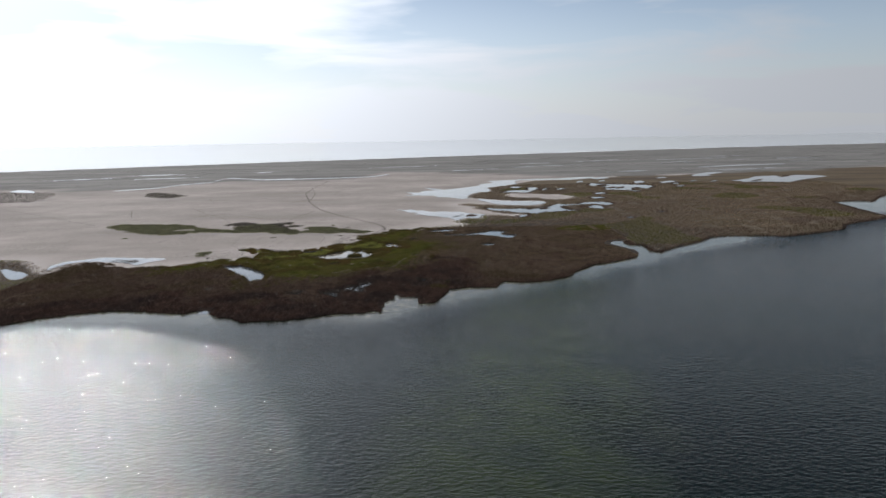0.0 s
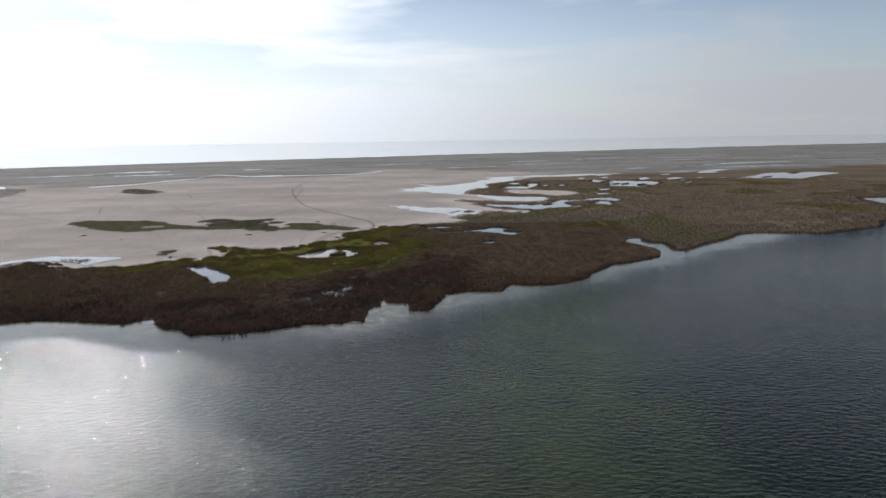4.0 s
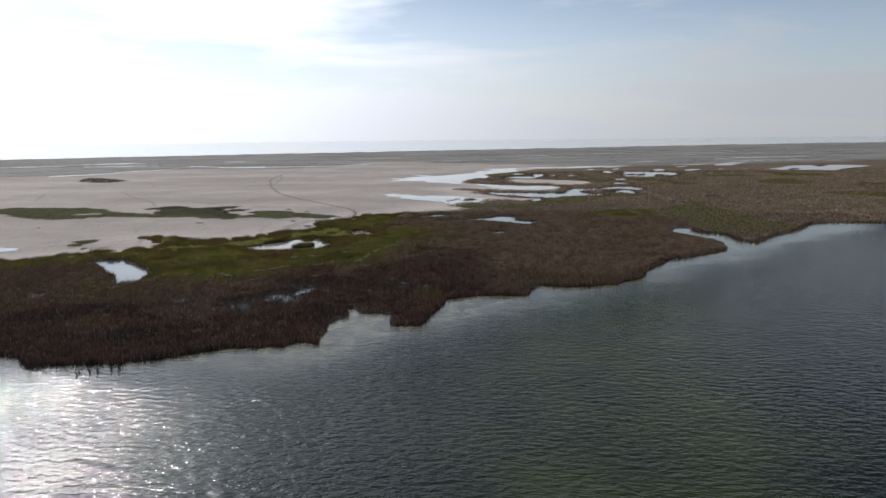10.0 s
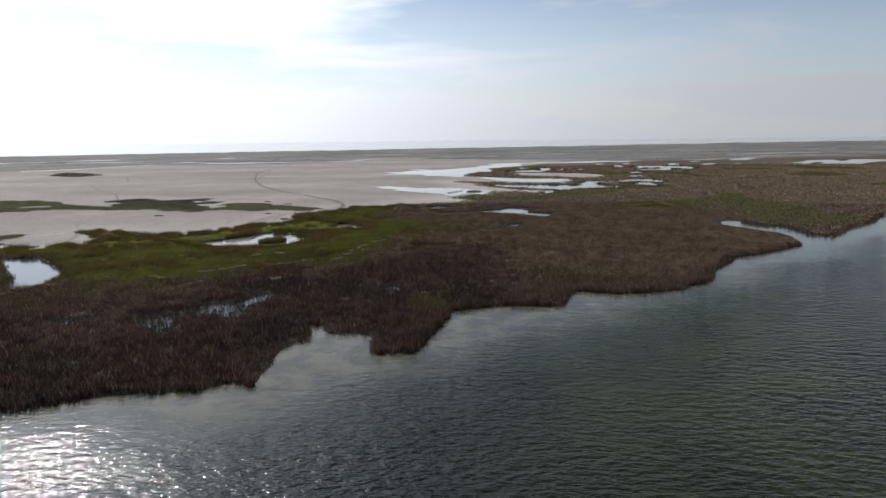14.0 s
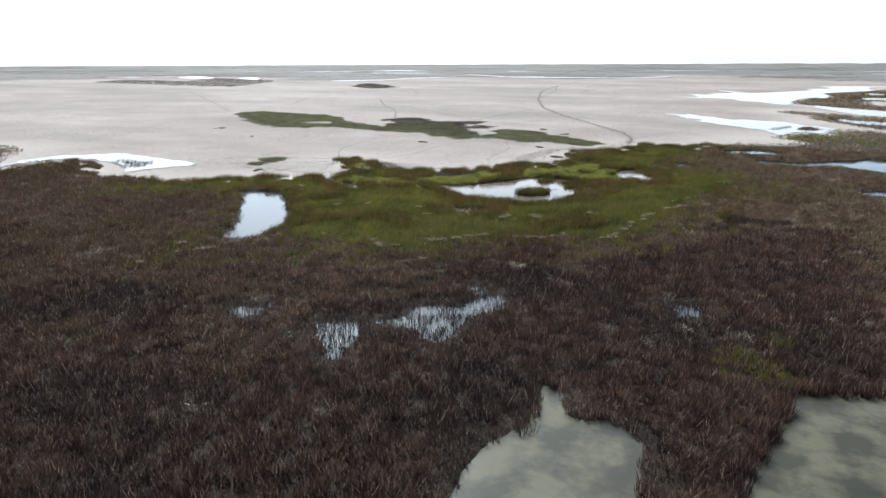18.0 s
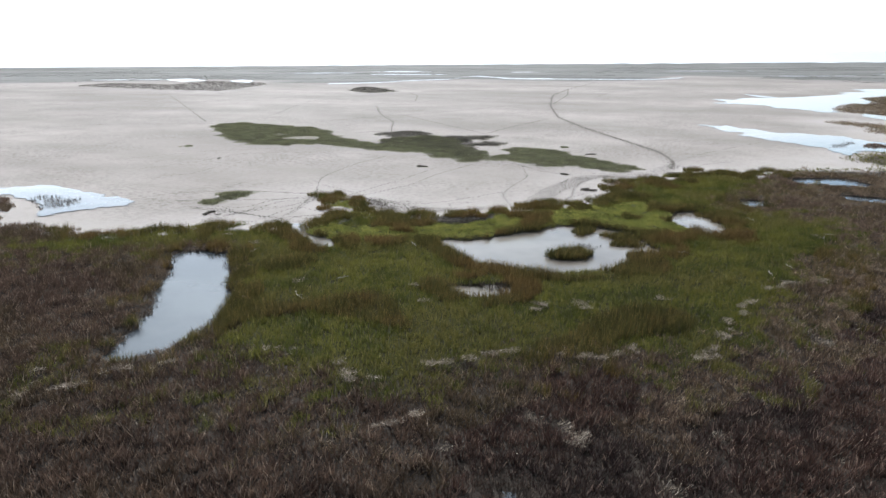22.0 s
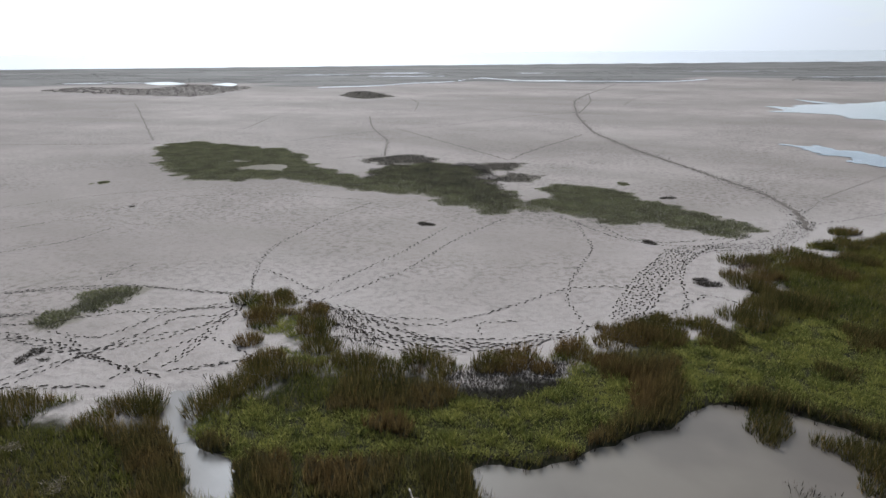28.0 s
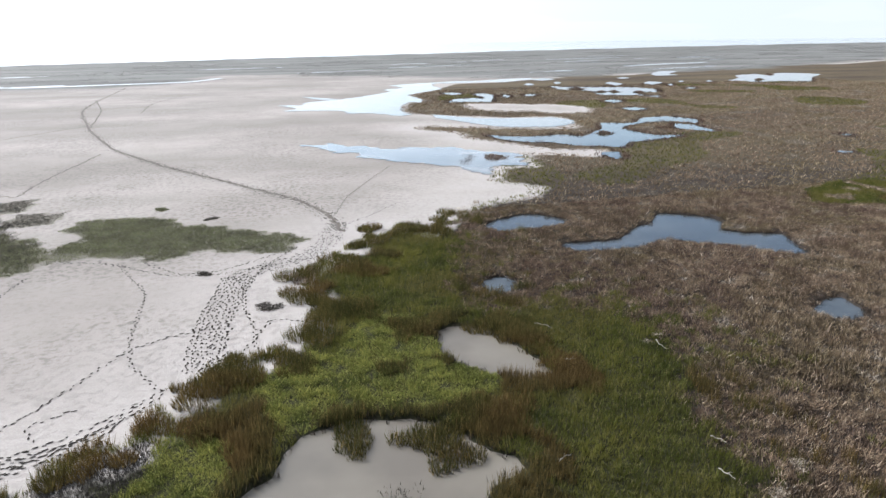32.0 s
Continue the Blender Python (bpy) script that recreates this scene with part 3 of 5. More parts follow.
GREEN_ZONE = [(-46.2, 114.5), (-44.2, 114.6), (-41.6, 115), (-38.4, 114.4), (-35.3, 113), (-33.6, 113.8), (-31.6, 115), (-30.9, 117.1), (-29.2, 119.6), (-27.7, 121.3), (-23.9, 121.9), (-20.6, 125.2), (-18.1, 126.3), (-15.4, 125.4), (-9.2, 150.8), (-5.5, 159.6), (-5.6, 166.4), (-11.8, 170.2), (-16.7, 169.6), (-18.6, 175.8), (-14.3, 189.3), (-12.8, 197.5), (-13.8, 199.2), (-18.4, 202), (-25.5, 204.2), (-31.2, 173.6), (-40.8, 162.9), (-47.6, 154.3), (-56.3, 153.2), (-69.9, 159.2), (-64.1, 143), (-74.1, 137.8), (-77.9, 132.6), (-80.7, 124.7), (-74.8, 127.3), (-70.1, 130.9), (-66.5, 133.9), (-60.7, 132.6), (-52.7, 123.4), (-49, 118.5)]
RUSHES_POND = [(-32.1, 157), (-30.9, 157.5), (-29.1, 156.6), (-28.8, 153.9), (-29.8, 151.5), (-30.8, 152.4), (-31.6, 155.1)]
RUSHES_POND_EAST = [(-28.5, 154), (-27, 154.6), (-24.3, 153.9), (-23.1, 152.3), (-23.4, 150), (-25.4, 149.8), (-27, 151.2)]
OLIVE_FRINGE = [(-12.8, 197.5), (-6, 204.5), (3.9, 210.4), (10.3, 214.5), (16, 224.7), (17.1, 246.2), (5.5, 233.7), (1.5, 221.9), (4.5, 214.2), (-12, 203.1)]
POND_FAR_WEST = [(-132, 130.8), (-129.9, 131.5), (-118.9, 123.4), (-116.9, 116.5), (-120.2, 116.8)]
POND_WEST = [(-53.6, 78.6), (-53.3, 79.8), (-52.8, 80.3), (-51.2, 78.7), (-51.7, 77.7)]
POSTS = [(-35.7, 68.2), (-35.7, 68.6), (-34.7, 68.6), (-34.8, 68.9), (-34.1, 68.9), (-34.2, 69.3), (-32.9, 69.3), (-33, 69.5), (-32.3, 69.4), (-32.3, 69.8), (-31.1, 72.3)]
HERD = [(-39.5, 165.5), (-39.5, 170.8), (-39, 177.2), (-37.7, 185.6)]
HERD_EAST = [(-38.2, 185), (-34.4, 188.7), (-30.8, 190.3), (-27.5, 196.3), (-26, 203.5)]
TRACK_FORK = [(-81, 322.9), (-89.7, 380.7), (-102.2, 431.5)]
LOGS = [(-47.4, 124.1), (-45.7, 122.9), (-45.1, 140.9), (-44.1, 139.9), (-58.2, 131.3), (-58.4, 132.8), (-46, 128.3), (-45.5, 129.2)]
LOGS_EAST = [(-13.7, 166.1), (-12.7, 164.9), (-14, 159.5), (-13.1, 159.4), (-5.9, 160.6), (-6, 159), (-19.5, 148.3), (-18.6, 148.7), (-10, 148.2), (-9.5, 147.4), (-11.5, 145.4), (-11.2, 144.4)]
HEAPS = [(-60, 134.7), (-65, 135.8), (-39.1, 129.6), (-36.7, 126.4), (-27.7, 129.3), (-25.2, 130.7), (-19.4, 134.5), (-48.8, 126.4)]
HEAPS_SOUTH = [(-15.4, 125.6), (-14.9, 128.7), (-27.9, 129.3), (-24.9, 131), (-36.9, 114.1), (-35.4, 113.3)]
STEMS_EDGE = [(-62.2, 159), (-58.5, 158.1), (-54.7, 154.8), (-56, 153.2), (-59, 155)]
STEMS_OUTLET = [(-66.2, 142.7), (-65.5, 143.8), (-64, 143.7), (-63.3, 141.8), (-63.9, 141.2)]
STEMS_OUTLET_EAST = [(-62.6, 145.5), (-61.8, 146.4), (-60.4, 145.3), (-61.4, 144.7)]
STEMS_POOL = [(-103.5, 141), (-101.8, 142.8), (-95.2, 141.2), (-94, 137.4), (-97.8, 137.8)]
STEMS_EAST = [(1.8, 242.3), (6.1, 249.9), (5.4, 243.1), (2.2, 239)]
SPARSE_STEMS = [(-29.6, 149), (-28.5, 149.3), (-27.6, 148.5), (-28.2, 147.7), (-29.4, 148)]
BAY = [(-12.8, 93), (-11.9, 92), (-10.7, 89.9), (-8.4, 90.3), (-6.9, 88.2), (-6.2, 84), (-5.8, 79), (-9.5, 77), (-13.8, 77.5), (-13.9, 85.1), (-12.9, 87.1), (-12.4, 89.4), (-12.7, 91.6)]
OLIVE_WEST = [(-57.4, 108.4), (-54.2, 109.8), (-50, 105.9), (-44.2, 105.6), (-42, 103.9), (-46, 101.3), (-49.8, 98.8), (-52.5, 98.4), (-55.6, 100.5), (-52.1, 102.1)]
FAR_CHANNEL = [(-247.6, 428.7), (-226.4, 452.2), (-221.7, 481.9), (-206.3, 510.2), (-208.2, 566.5), (-163.9, 532.8), (-123.7, 538.9), (-76, 550.9), (-60.1, 585.3), (-62.1, 592.3), (-78, 557.9), (-125.7, 545.9), (-165.9, 539.8), (-210.2, 573.5), (-208.3, 517.2), (-223.7, 488.9), (-228.4, 459.2), (-249.6, 435.7)]
ISLE_DARK = [(-89.6, 210.7), (-89.9, 219.9), (-82.9, 224.1), (-76.3, 228.6), (-69.6, 218.7), (-59.1, 199.9), (-58.4, 195.2), (-65.1, 198.6), (-80.7, 208.6), (-84.5, 205.4)]
TUSSOCKS = [(-65.3, 185.5), (-105.5, 179), (-123.4, 189.2), (-41, 187.7), (-34.7, 176.4), (-49.3, 218.3), (-42, 211.1), (-75, 143.4)]
WRACK_LINES = []
WRACK_LINES.append([(-42.5, 114.2), (-40.2, 114.3)])
WRACK_LINES.append([(-38.1, 113.8), (-36.2, 113.5), (-34.6, 112.4)])
WRACK_LINES.append([(-34.7, 113.4), (-32.9, 113.4)])
WRACK_LINES.append([(-32.1, 115.9), (-30.0, 117.7), (-28.4, 119.3), (-27.1, 120.8)])
WRACK_LINES.append([(-25.3, 121.0), (-22.4, 121.5), (-20.2, 123.2), (-19.5, 125.0)])
WRACK_LINES.append([(-15.8, 123.8), (-14.9, 125.1), (-14.6, 128.6), (-13.9, 133.2), (-12.8, 136.9)])
WRACK_LINES.append([(-51.5, 103.1), (-53.0, 104.9), (-54.7, 107.0)])
WRACK_LINES.append([(-50.5, 103.8), (-49.3, 106.1), (-49.2, 107.7), (-47.5, 109.1), (-46.3, 111.9)])
WRACK_LINES.append([(-51.9, 98.1), (-51.7, 99.4)])
WRACK_LINES.append([(-30.8, 108.8), (-29.8, 110.1), (-29.2, 111.2)])
WRACK_LINES.append([(-20.8, 111.2), (-20.1, 112.4)])
WRACK_LINES.append([(-28.1, 128.0), (-27.1, 128.9)])
WRACK_LINES.append([(-25.7, 129.5), (-23.8, 129.9)])
WRACK_LINES.append([(-11.7, 140.0), (-9.8, 142.7), (-6.8, 144.4)])
WRACK_LINES.append([(-6.9, 160.3), (-4.5, 161.9)])
HOLES = [[(-119.4, 212.7), (-119.0, 214.9), (-116.0, 214.4), (-116.6, 212.2)], [(-111.9, 207.5), (-112.6, 212.2), (-107.5, 213.9), (-103.7, 209.1), (-105.9, 207.6), (-109.2, 207.4)]]
SMALL_POOLS = []
SMALL_POOLS.append([(-450.8, 450.6), (-474.4, 481.7), (-454.4, 477.2), (-428.7, 448.2)])
SMALL_POOLS.append([(-332.2, 437.8), (-339, 457.6), (-321.5, 447.9), (-306.3, 425.7)])
SMALL_POOLS.append([(-393.2, 442.1), (-389, 459.3), (-353.5, 438.6), (-360.2, 422.7)])
SMALL_POOLS.append([(33.2, 365.2), (39.1, 377.7), (47.0, 380.2), (51.9, 377.7), (52.6, 398.1), (58.5, 402.7), (59.3, 390.3), (48.8, 361.0), (41.7, 363.3)])
SMALL_POOLS.append([(60.7, 384.0), (64.4, 390.7), (64.9, 384.7), (60.4, 376.1)])
SMALL_POOLS.append([(70.4, 384.8), (75.2, 389.7), (75.5, 382.2), (70.9, 378.9)])
SMALL_POOLS.append([(41.7, 408.1), (47.6, 411.3), (49.3, 401.2), (43.5, 396.8)])
SMALL_POOLS.append([(-18.8, 412.8), (-10.8, 403.6), (-4.6, 394.3), (-11.7, 394.1)])
SMALL_POOLS.append([(31.7, 242.3), (35.2, 243.4), (35.9, 241.3), (32.8, 235.9), (31.3, 234.9), (31.4, 238.1)])
SMALL_POOLS.append([(137.4, 440.4), (144.6, 448.6), (142.8, 431.7), (133.0, 420.5)])
SMALL_POOLS.append([(153.8, 431.6), (164.9, 443.8), (167.1, 433.3), (153.4, 420.4)])
SMALL_POOLS.append([(208.1, 512.8), (231.1, 540.1), (241.2, 534.1), (217.6, 507.3), (214.1, 491.1), (198.4, 491.5)])
SMALL_POOLS.append([(164.8, 478.4), (172.9, 485.4), (173.1, 477.6), (164.9, 471.1)])
SMALL_POOLS.append([(159.0, 417.4), (164.6, 422.9), (162.0, 415.8), (156.7, 410.6)])
SMALL_POOLS.append([(177.8, 436.8), (184.0, 443.2), (182.2, 437.6), (176.2, 431.5)])
SMALL_POOLS.append([(153.4, 394.7), (159.7, 398.8), (158.5, 392.1), (152.4, 388.2)])
SMALL_POOLS.append([(191.2, 432.7), (198.0, 438.8), (194.6, 430.8), (189.7, 427.2)])
SMALL_POOLS.append([(71.4, 382.9), (75.6, 388.1), (76.7, 383.9), (71.9, 379.1)])
SMALL_POOLS.append([(114.3, 484.9), (126.4, 496.1), (129.0, 483.8), (116.8, 473.4)])
SMALL_POOLS.append([(114.0, 452.9), (120.2, 461.8), (117.7, 451.0), (112.6, 445.0)])
SMALL_POOLS.append([(95.7, 448.4), (101.6, 456.6), (100.3, 446.0), (94.3, 438.3)])
SMALL_POOLS.append([(88.4, 348.4), (94.5, 353.0), (94.7, 345.3), (87.5, 340.2)])
SMALL_POOLS.append([(80.6, 321.6), (86.4, 323.6), (87.8, 316.9), (80.5, 313.6)])
SMALL_POOLS.append([(97.6, 248.6), (99.6, 249.0), (99.4, 247.1), (96.9, 246.3)])
SMALL_POOLS.append([(77.1, 229.1), (79.2, 229.1), (79.7, 227.0), (77.0, 226.8)])
ISLE_JOIN = [(-59.6, 198.9), (-58.8, 202.2), (-56.9, 203.6), (-54.3, 197.0), (-56.7, 196.6), (-57.8, 195.5)]
BARS = []
BARS.append([(45.0, 269.8), (48.6, 272.8), (49.2, 268.6), (44.8, 264.9)])
BARS.append([(64.4, 274.1), (68.7, 277.4), (69.5, 273.2), (65.0, 270.2)])
BARS.append([(106.0, 390.4), (111.8, 395.9), (110.7, 388.0), (105.0, 382.9)])
BARS.append([(112.3, 389.2), (118.0, 394.8), (115.8, 385.4), (110.1, 380.3)])
BARS.append([(120.5, 382.9), (126.4, 388.3), (124.7, 380.8), (119.0, 375.7)])
BARS.append([(103.0, 411.6), (110.1, 417.4), (110.1, 407.9), (103.0, 402.6)])
BARS.append([(223.6, 434.9), (233.4, 443.8), (227.1, 432.9), (217.8, 424.6)])
BARS.append([(266.4, 478.8), (274.0, 483.8), (267.8, 473.4), (258.6, 465.4)])
BARS.append([(7.6, 245.7), (10.2, 248.4), (12.5, 244.8), (10.1, 240.8), (7.3, 241.5)])
BARE = [[(36.4, 355.0), (45.7, 354.8), (53.4, 349.9), (62.0, 340.6), (57.9, 328.9), (45.1, 327.8), (36.8, 333.6), (36.3, 343.0)], [(55.2, 342.4), (63.5, 345.0), (72.0, 331.8), (66.3, 318.1), (55.7, 316.7), (51.8, 322.8)]]
TRAILS = []
TRAILS.append([(-69.1, 158.8), (-71.7, 162.3), (-74.8, 167.3), (-76.6, 171.9), (-77.3, 177.7), (-78, 184.6)])
TRAILS.append([(-64.8, 159.9), (-64.3, 164.7), (-63.3, 173.3), (-63.1, 185.1)])
TRAILS.append([(-62.9, 160), (-61.7, 164.2), (-60.2, 169.8), (-60.2, 180), (-58.5, 191.3)])
TRAILS.append([(-42.2, 163.4), (-43.5, 165.8), (-44.7, 167.9), (-45.6, 172.7), (-45.8, 178.8), (-46.1, 183.7), (-47.8, 187.7), (-50.1, 193.4)])
TRAILS.append([(-52.1, 159.5), (-50, 162.2), (-48, 165.8), (-45.5, 170.4), (-43, 172.2), (-39.9, 173.3)])
TRAILS.append([(-63, 159.3), (-59.2, 158.4), (-55.7, 157.5), (-51.8, 157.1), (-48.5, 157.4), (-45.6, 158.5), (-43.4, 160.5), (-41.9, 162.7)])
TRAILS.append([(-59.1, 156.6), (-54.8, 155.8), (-50.4, 155.9), (-46.9, 157.5), (-43.1, 160.9)])
TRAILS.append([(-61.8, 159.2), (-58.1, 158.3), (-54.3, 158.4), (-51.6, 159.5)])
TRAILS.append([(-56.2, 155.1), (-52.8, 155.4), (-49.4, 155.5), (-46, 157.4), (-44.2, 159.2)])
TRAILS.append([(-35.8, 168.3), (-36, 172.4), (-36.9, 177.3), (-37, 183.5)])
TRAILS.append([(-39.5, 165.2), (-36.6, 168.2), (-34.6, 173.7), (-32, 172.7)])
TRAILS.append([(-80, 144.8), (-76.5, 145.8), (-71.9, 145.3), (-67.7, 144.9), (-64.8, 144.9)])
TRAILS.append([(-72.5, 140), (-72.1, 143.4), (-70.9, 146.7), (-68.8, 149.7), (-67.6, 154.1), (-68, 157.2)])
TRAILS.append([(-89, 150.6), (-84.5, 153.6), (-78.8, 156.8), (-73.3, 157.7), (-69.1, 158.5)])
TRAILS.append([(-78.9, 148.4), (-74.9, 152.7), (-70.9, 154.6), (-67.6, 156.7)])
TRAILS.append([(-72.4, 139.9), (-69.5, 141.4), (-66.8, 142.5)])
TRAILS.append([(-77.5, 146.9), (-73.3, 147.7), (-72.3, 153.1), (-68.8, 157.5)])
TRAILS.append([(-65.7, 147.1), (-66.9, 151), (-68, 154.6)])
TRAILS.append([(-66.2, 150.8), (-60.5, 149.4)])
TRAILS.append([(-64.8, 145.8), (-61.2, 149.1)])
TRAILS.append([(-83.9, 147.3), (-82.2, 148.9)])
TRAILS.append([(-109.6, 164), (-106.6, 172.6), (-105.1, 184.8), (-95.9, 191.5), (-79.8, 194.2)])
TRAILS.append([(-100.8, 158.3), (-98.1, 163.9), (-98.6, 170.1)])
TRAILS.append([(-78, 184.6), (-77.5, 193.3)])
TRAILS.append([(-57.6, 196.4), (-51.6, 194.2), (-45.3, 188.8), (-40.9, 187.1), (-34.4, 188.7), (-27.7, 190.5)])
TRAILS.append([(-84.9, 161.1), (-84.2, 156.1)])
TRAILS.append([(-48.7, 158.9), (-49.4, 160.8), (-47.1, 162.2)])
TRAILS.append([(-47.4, 193.1), (-43.4, 188.3), (-39.4, 188.4), (-34.1, 192.3)])
TRAILS.append([(-36.8, 181.7), (-35, 188.5), (-31.3, 194.7)])
TRAILS.append([(-121.1, 171.5), (-114.8, 183.7), (-102.4, 195.5)])
TRAILS.append([(-64.5, 161.5), (-68, 163.1), (-72.3, 164.6)])
TRAILS.append([(-25.9, 207.4), (-22, 220.5), (-11.8, 242.4)])
TRAILS.append([(-25, 202.6), (-21.5, 206), (-16.5, 212.2)])
TRAILS.append([(-88.5, 150.3), (-86.8, 152.8), (-80.9, 156.4), (-75.3, 157.4), (-69.6, 158.8)])
TRAILS.append([(-83.6, 147.1), (-81.6, 148.8), (-77.9, 151.3), (-73.1, 152.9), (-68.2, 156.8)])
TRAILS.append([(-79.7, 144.6), (-74.6, 145), (-69.6, 145.1), (-64.7, 145)])
TRAILS.append([(-74.4, 144.6), (-71.8, 146.3), (-71.2, 148.3), (-70.9, 152.6), (-68.2, 154.2)])
TRAILS.append([(-72.2, 144.9), (-70.9, 147.8), (-69.5, 150.2), (-68.2, 151.8), (-68.2, 155), (-67.9, 156.9)])
TRAILS.append([(-73.5, 140.6), (-73, 142.5), (-72, 144.7), (-71.5, 148.2)])
TRAILS.append([(-71.8, 139.5), (-70, 141.1), (-68, 142.2)])
TRAILS.append([(-65.7, 146.2), (-65.4, 147.6), (-66.7, 151.7), (-67.7, 156.1)])
TRAILS.append([(-67.2, 143.6), (-67.3, 147.4), (-67, 150.5)])
TRAILS.append([(-64, 146.1), (-62.1, 148.1), (-60.7, 149.9)])
TRAILS.append([(-62.6, 159.7), (-59.6, 159.6), (-56.8, 158.8), (-52.3, 160.3)])
TRAILS.append([(-59.4, 159.3), (-56.2, 157.8), (-53.2, 156.9), (-50.6, 156.6)])
TRAILS.append([(-80.7, 145.3), (-78.3, 145.6), (-74.2, 145.5), (-71.5, 145.5), (-67.6, 144.8)])
TRAILS.append([(-82.1, 146.2), (-79.3, 147.8), (-77.7, 150.1)])
TRAILS.append([(-75.5, 146.8), (-73.1, 145.8)])
TRAILS.append([(-63.4, 160), (-58.3, 157.5), (-54.5, 156.3), (-50.5, 156.6), (-47.5, 157.6), (-45, 159.4), (-42.1, 163.4)])
TRAILS.append([(-61, 157), (-56, 155.6), (-51.1, 154.6), (-48.9, 156.2), (-46.1, 158.1)])
TRAILS.append([(-57.9, 154.7), (-54.2, 154.4), (-51.3, 154)])
TRAILS.append([(-59.4, 156.1), (-56.3, 156.6), (-51.9, 155.5), (-48.2, 156.9)])
TRAILS.append([(-65.2, 160.3), (-61.9, 159.2), (-57.8, 158.9), (-55.2, 158.3)])
TRAILS.append([(-54.4, 156.1), (-50.3, 157.3), (-46.4, 159.1), (-43.4, 161.9)])
RUSH_STANDS = []
RUSH_STANDS.append([(-40.9, 162.1), (-40.3, 164.4), (-38.5, 165), (-36.4, 164.7), (-35.4, 163.2), (-36.1, 161.5), (-37.6, 161.2)])
RUSH_STANDS.append([(-35.9, 166.1), (-33.9, 167.8), (-32.3, 166.4), (-31.9, 164), (-33.3, 162.7), (-35.1, 163.5)])
RUSH_STANDS.append([(-32.7, 168.5), (-31.1, 171.1), (-30.6, 169.4), (-31.6, 167.4)])
RUSH_STANDS.append([(-30.9, 177.1), (-28.2, 176.8), (-25.4, 174.6), (-26.2, 171.7), (-28.7, 172), (-30.9, 173.5)])
RUSH_STANDS.append([(-47.1, 154.9), (-46.5, 156.1), (-45, 156.8), (-44, 156), (-44.2, 154.8), (-45.4, 154.2)])
RUSH_STANDS.append([(-41.4, 157.8), (-40.2, 158.8), (-38.4, 159.2), (-36.6, 159.2), (-37, 157.4), (-38.3, 156.3), (-40, 156.4)])
RUSH_STANDS.append([(-27.3, 163), (-25.3, 163.1), (-25.3, 161.5), (-27, 161.3)])
RUSH_STANDS.append([(-37.4, 155.7), (-36.3, 155.6), (-36, 153.9), (-36.9, 153.6)])
RUSH_STANDS.append([(-24.8, 170.5), (-22.1, 169.3), (-22.4, 166.7), (-24.8, 167)])
RUSH_STANDS.append([(-28.4, 185.1), (-24.7, 186.5), (-22, 183.2), (-25.4, 181.8)])
RUSH_STANDS.append([(-24.8, 153.6), (-22.1, 156), (-19.9, 156.9), (-18.1, 155.4), (-18.5, 153.1), (-20.6, 151.6), (-22.7, 152.4)])
RUSH_STANDS.append([(-18.7, 169.1), (-15.2, 169.4), (-12.5, 164.2), (-12.8, 160.8), (-14.6, 160.3), (-16.1, 163.4), (-17.8, 166.5)])
RUSH_STANDS.append([(-16, 160.4), (-13.4, 160.3), (-12, 157.5), (-13.8, 155.2), (-15.8, 156.8)])
FAINT_TRAILS = []
FAINT_TRAILS.append([(-126.4, 241.8), (-119, 261.8), (-107.2, 279.8), (-97.8, 307.4), (-83.5, 332)])
FAINT_TRAILS.append([(-95.8, 229.1), (-106.5, 249.6), (-122.1, 269.9), (-139.4, 297.6)])
FAINT_TRAILS.append([(-72.2, 234.9), (-71.3, 251.9), (-68.5, 275.3)])
FAINT_TRAILS.append([(-182.9, 211.6), (-165.8, 219.3), (-151.8, 226.7)])
FAINT_TRAILS.append([(-152.6, 255.5), (-169.1, 290.6)])
FAINT_TRAILS.append([(-251.8, 309.6), (-182.2, 251.3), (-156.9, 229.9)])
FAINT_TRAILS.append([(-136.9, 323.9), (-149.4, 351.1), (-163.8, 372.1)])
FAINT_TRAILS.append([(-74.3, 366), (-76, 401.6), (-68.6, 442.4)])
FAINT_TRAILS.append([(-116.5, 272), (-86.5, 245.9), (-72.3, 233.5)])
FAINT_TRAILS.append([(-102.6, 223.6), (-100.1, 227.2), (-95.4, 229.1)])


def spline(pts, step=0.8, closed=True, wob=0.0, seed=0.0):
    """A smooth line through the corners, with a small natural raggedness."""
    p = np.array(pts, float)
    q = np.vstack([p[-1], p, p[:2]]) if closed else np.vstack([2 * p[0] - p[1], p, 2 * p[-1] - p[-2]])
    out = []
    for i in range(1, len(q) - 2):
        a, b, c, d = q[i - 1], q[i], q[i + 1], q[i + 2]
        k = max(1, min(60, int(np.hypot(*(c - b)) / step)))
        for t in np.arange(k) / k:
            s = 0.5 * (2 * b + (c - a) * t + (2 * a - 5 * b + 4 * c - d) * t**2 + (3 * b - a - 3 * c + d) * t**3)
            out.append(0.5 * s + 0.5 * (b + (c - b) * t))
    if not closed:
        out.append(p[-1])
    out = np.array(out)
    if wob:
        for row in out:
            for scale, share in ((0.35 / wob, 1.0), (1.3 / wob, 0.5)):
                v = noise.noise_vector(Vector((row[0] * scale, row[1] * scale, seed)))
                row += np.array(v[:2]) * wob * share
    return out


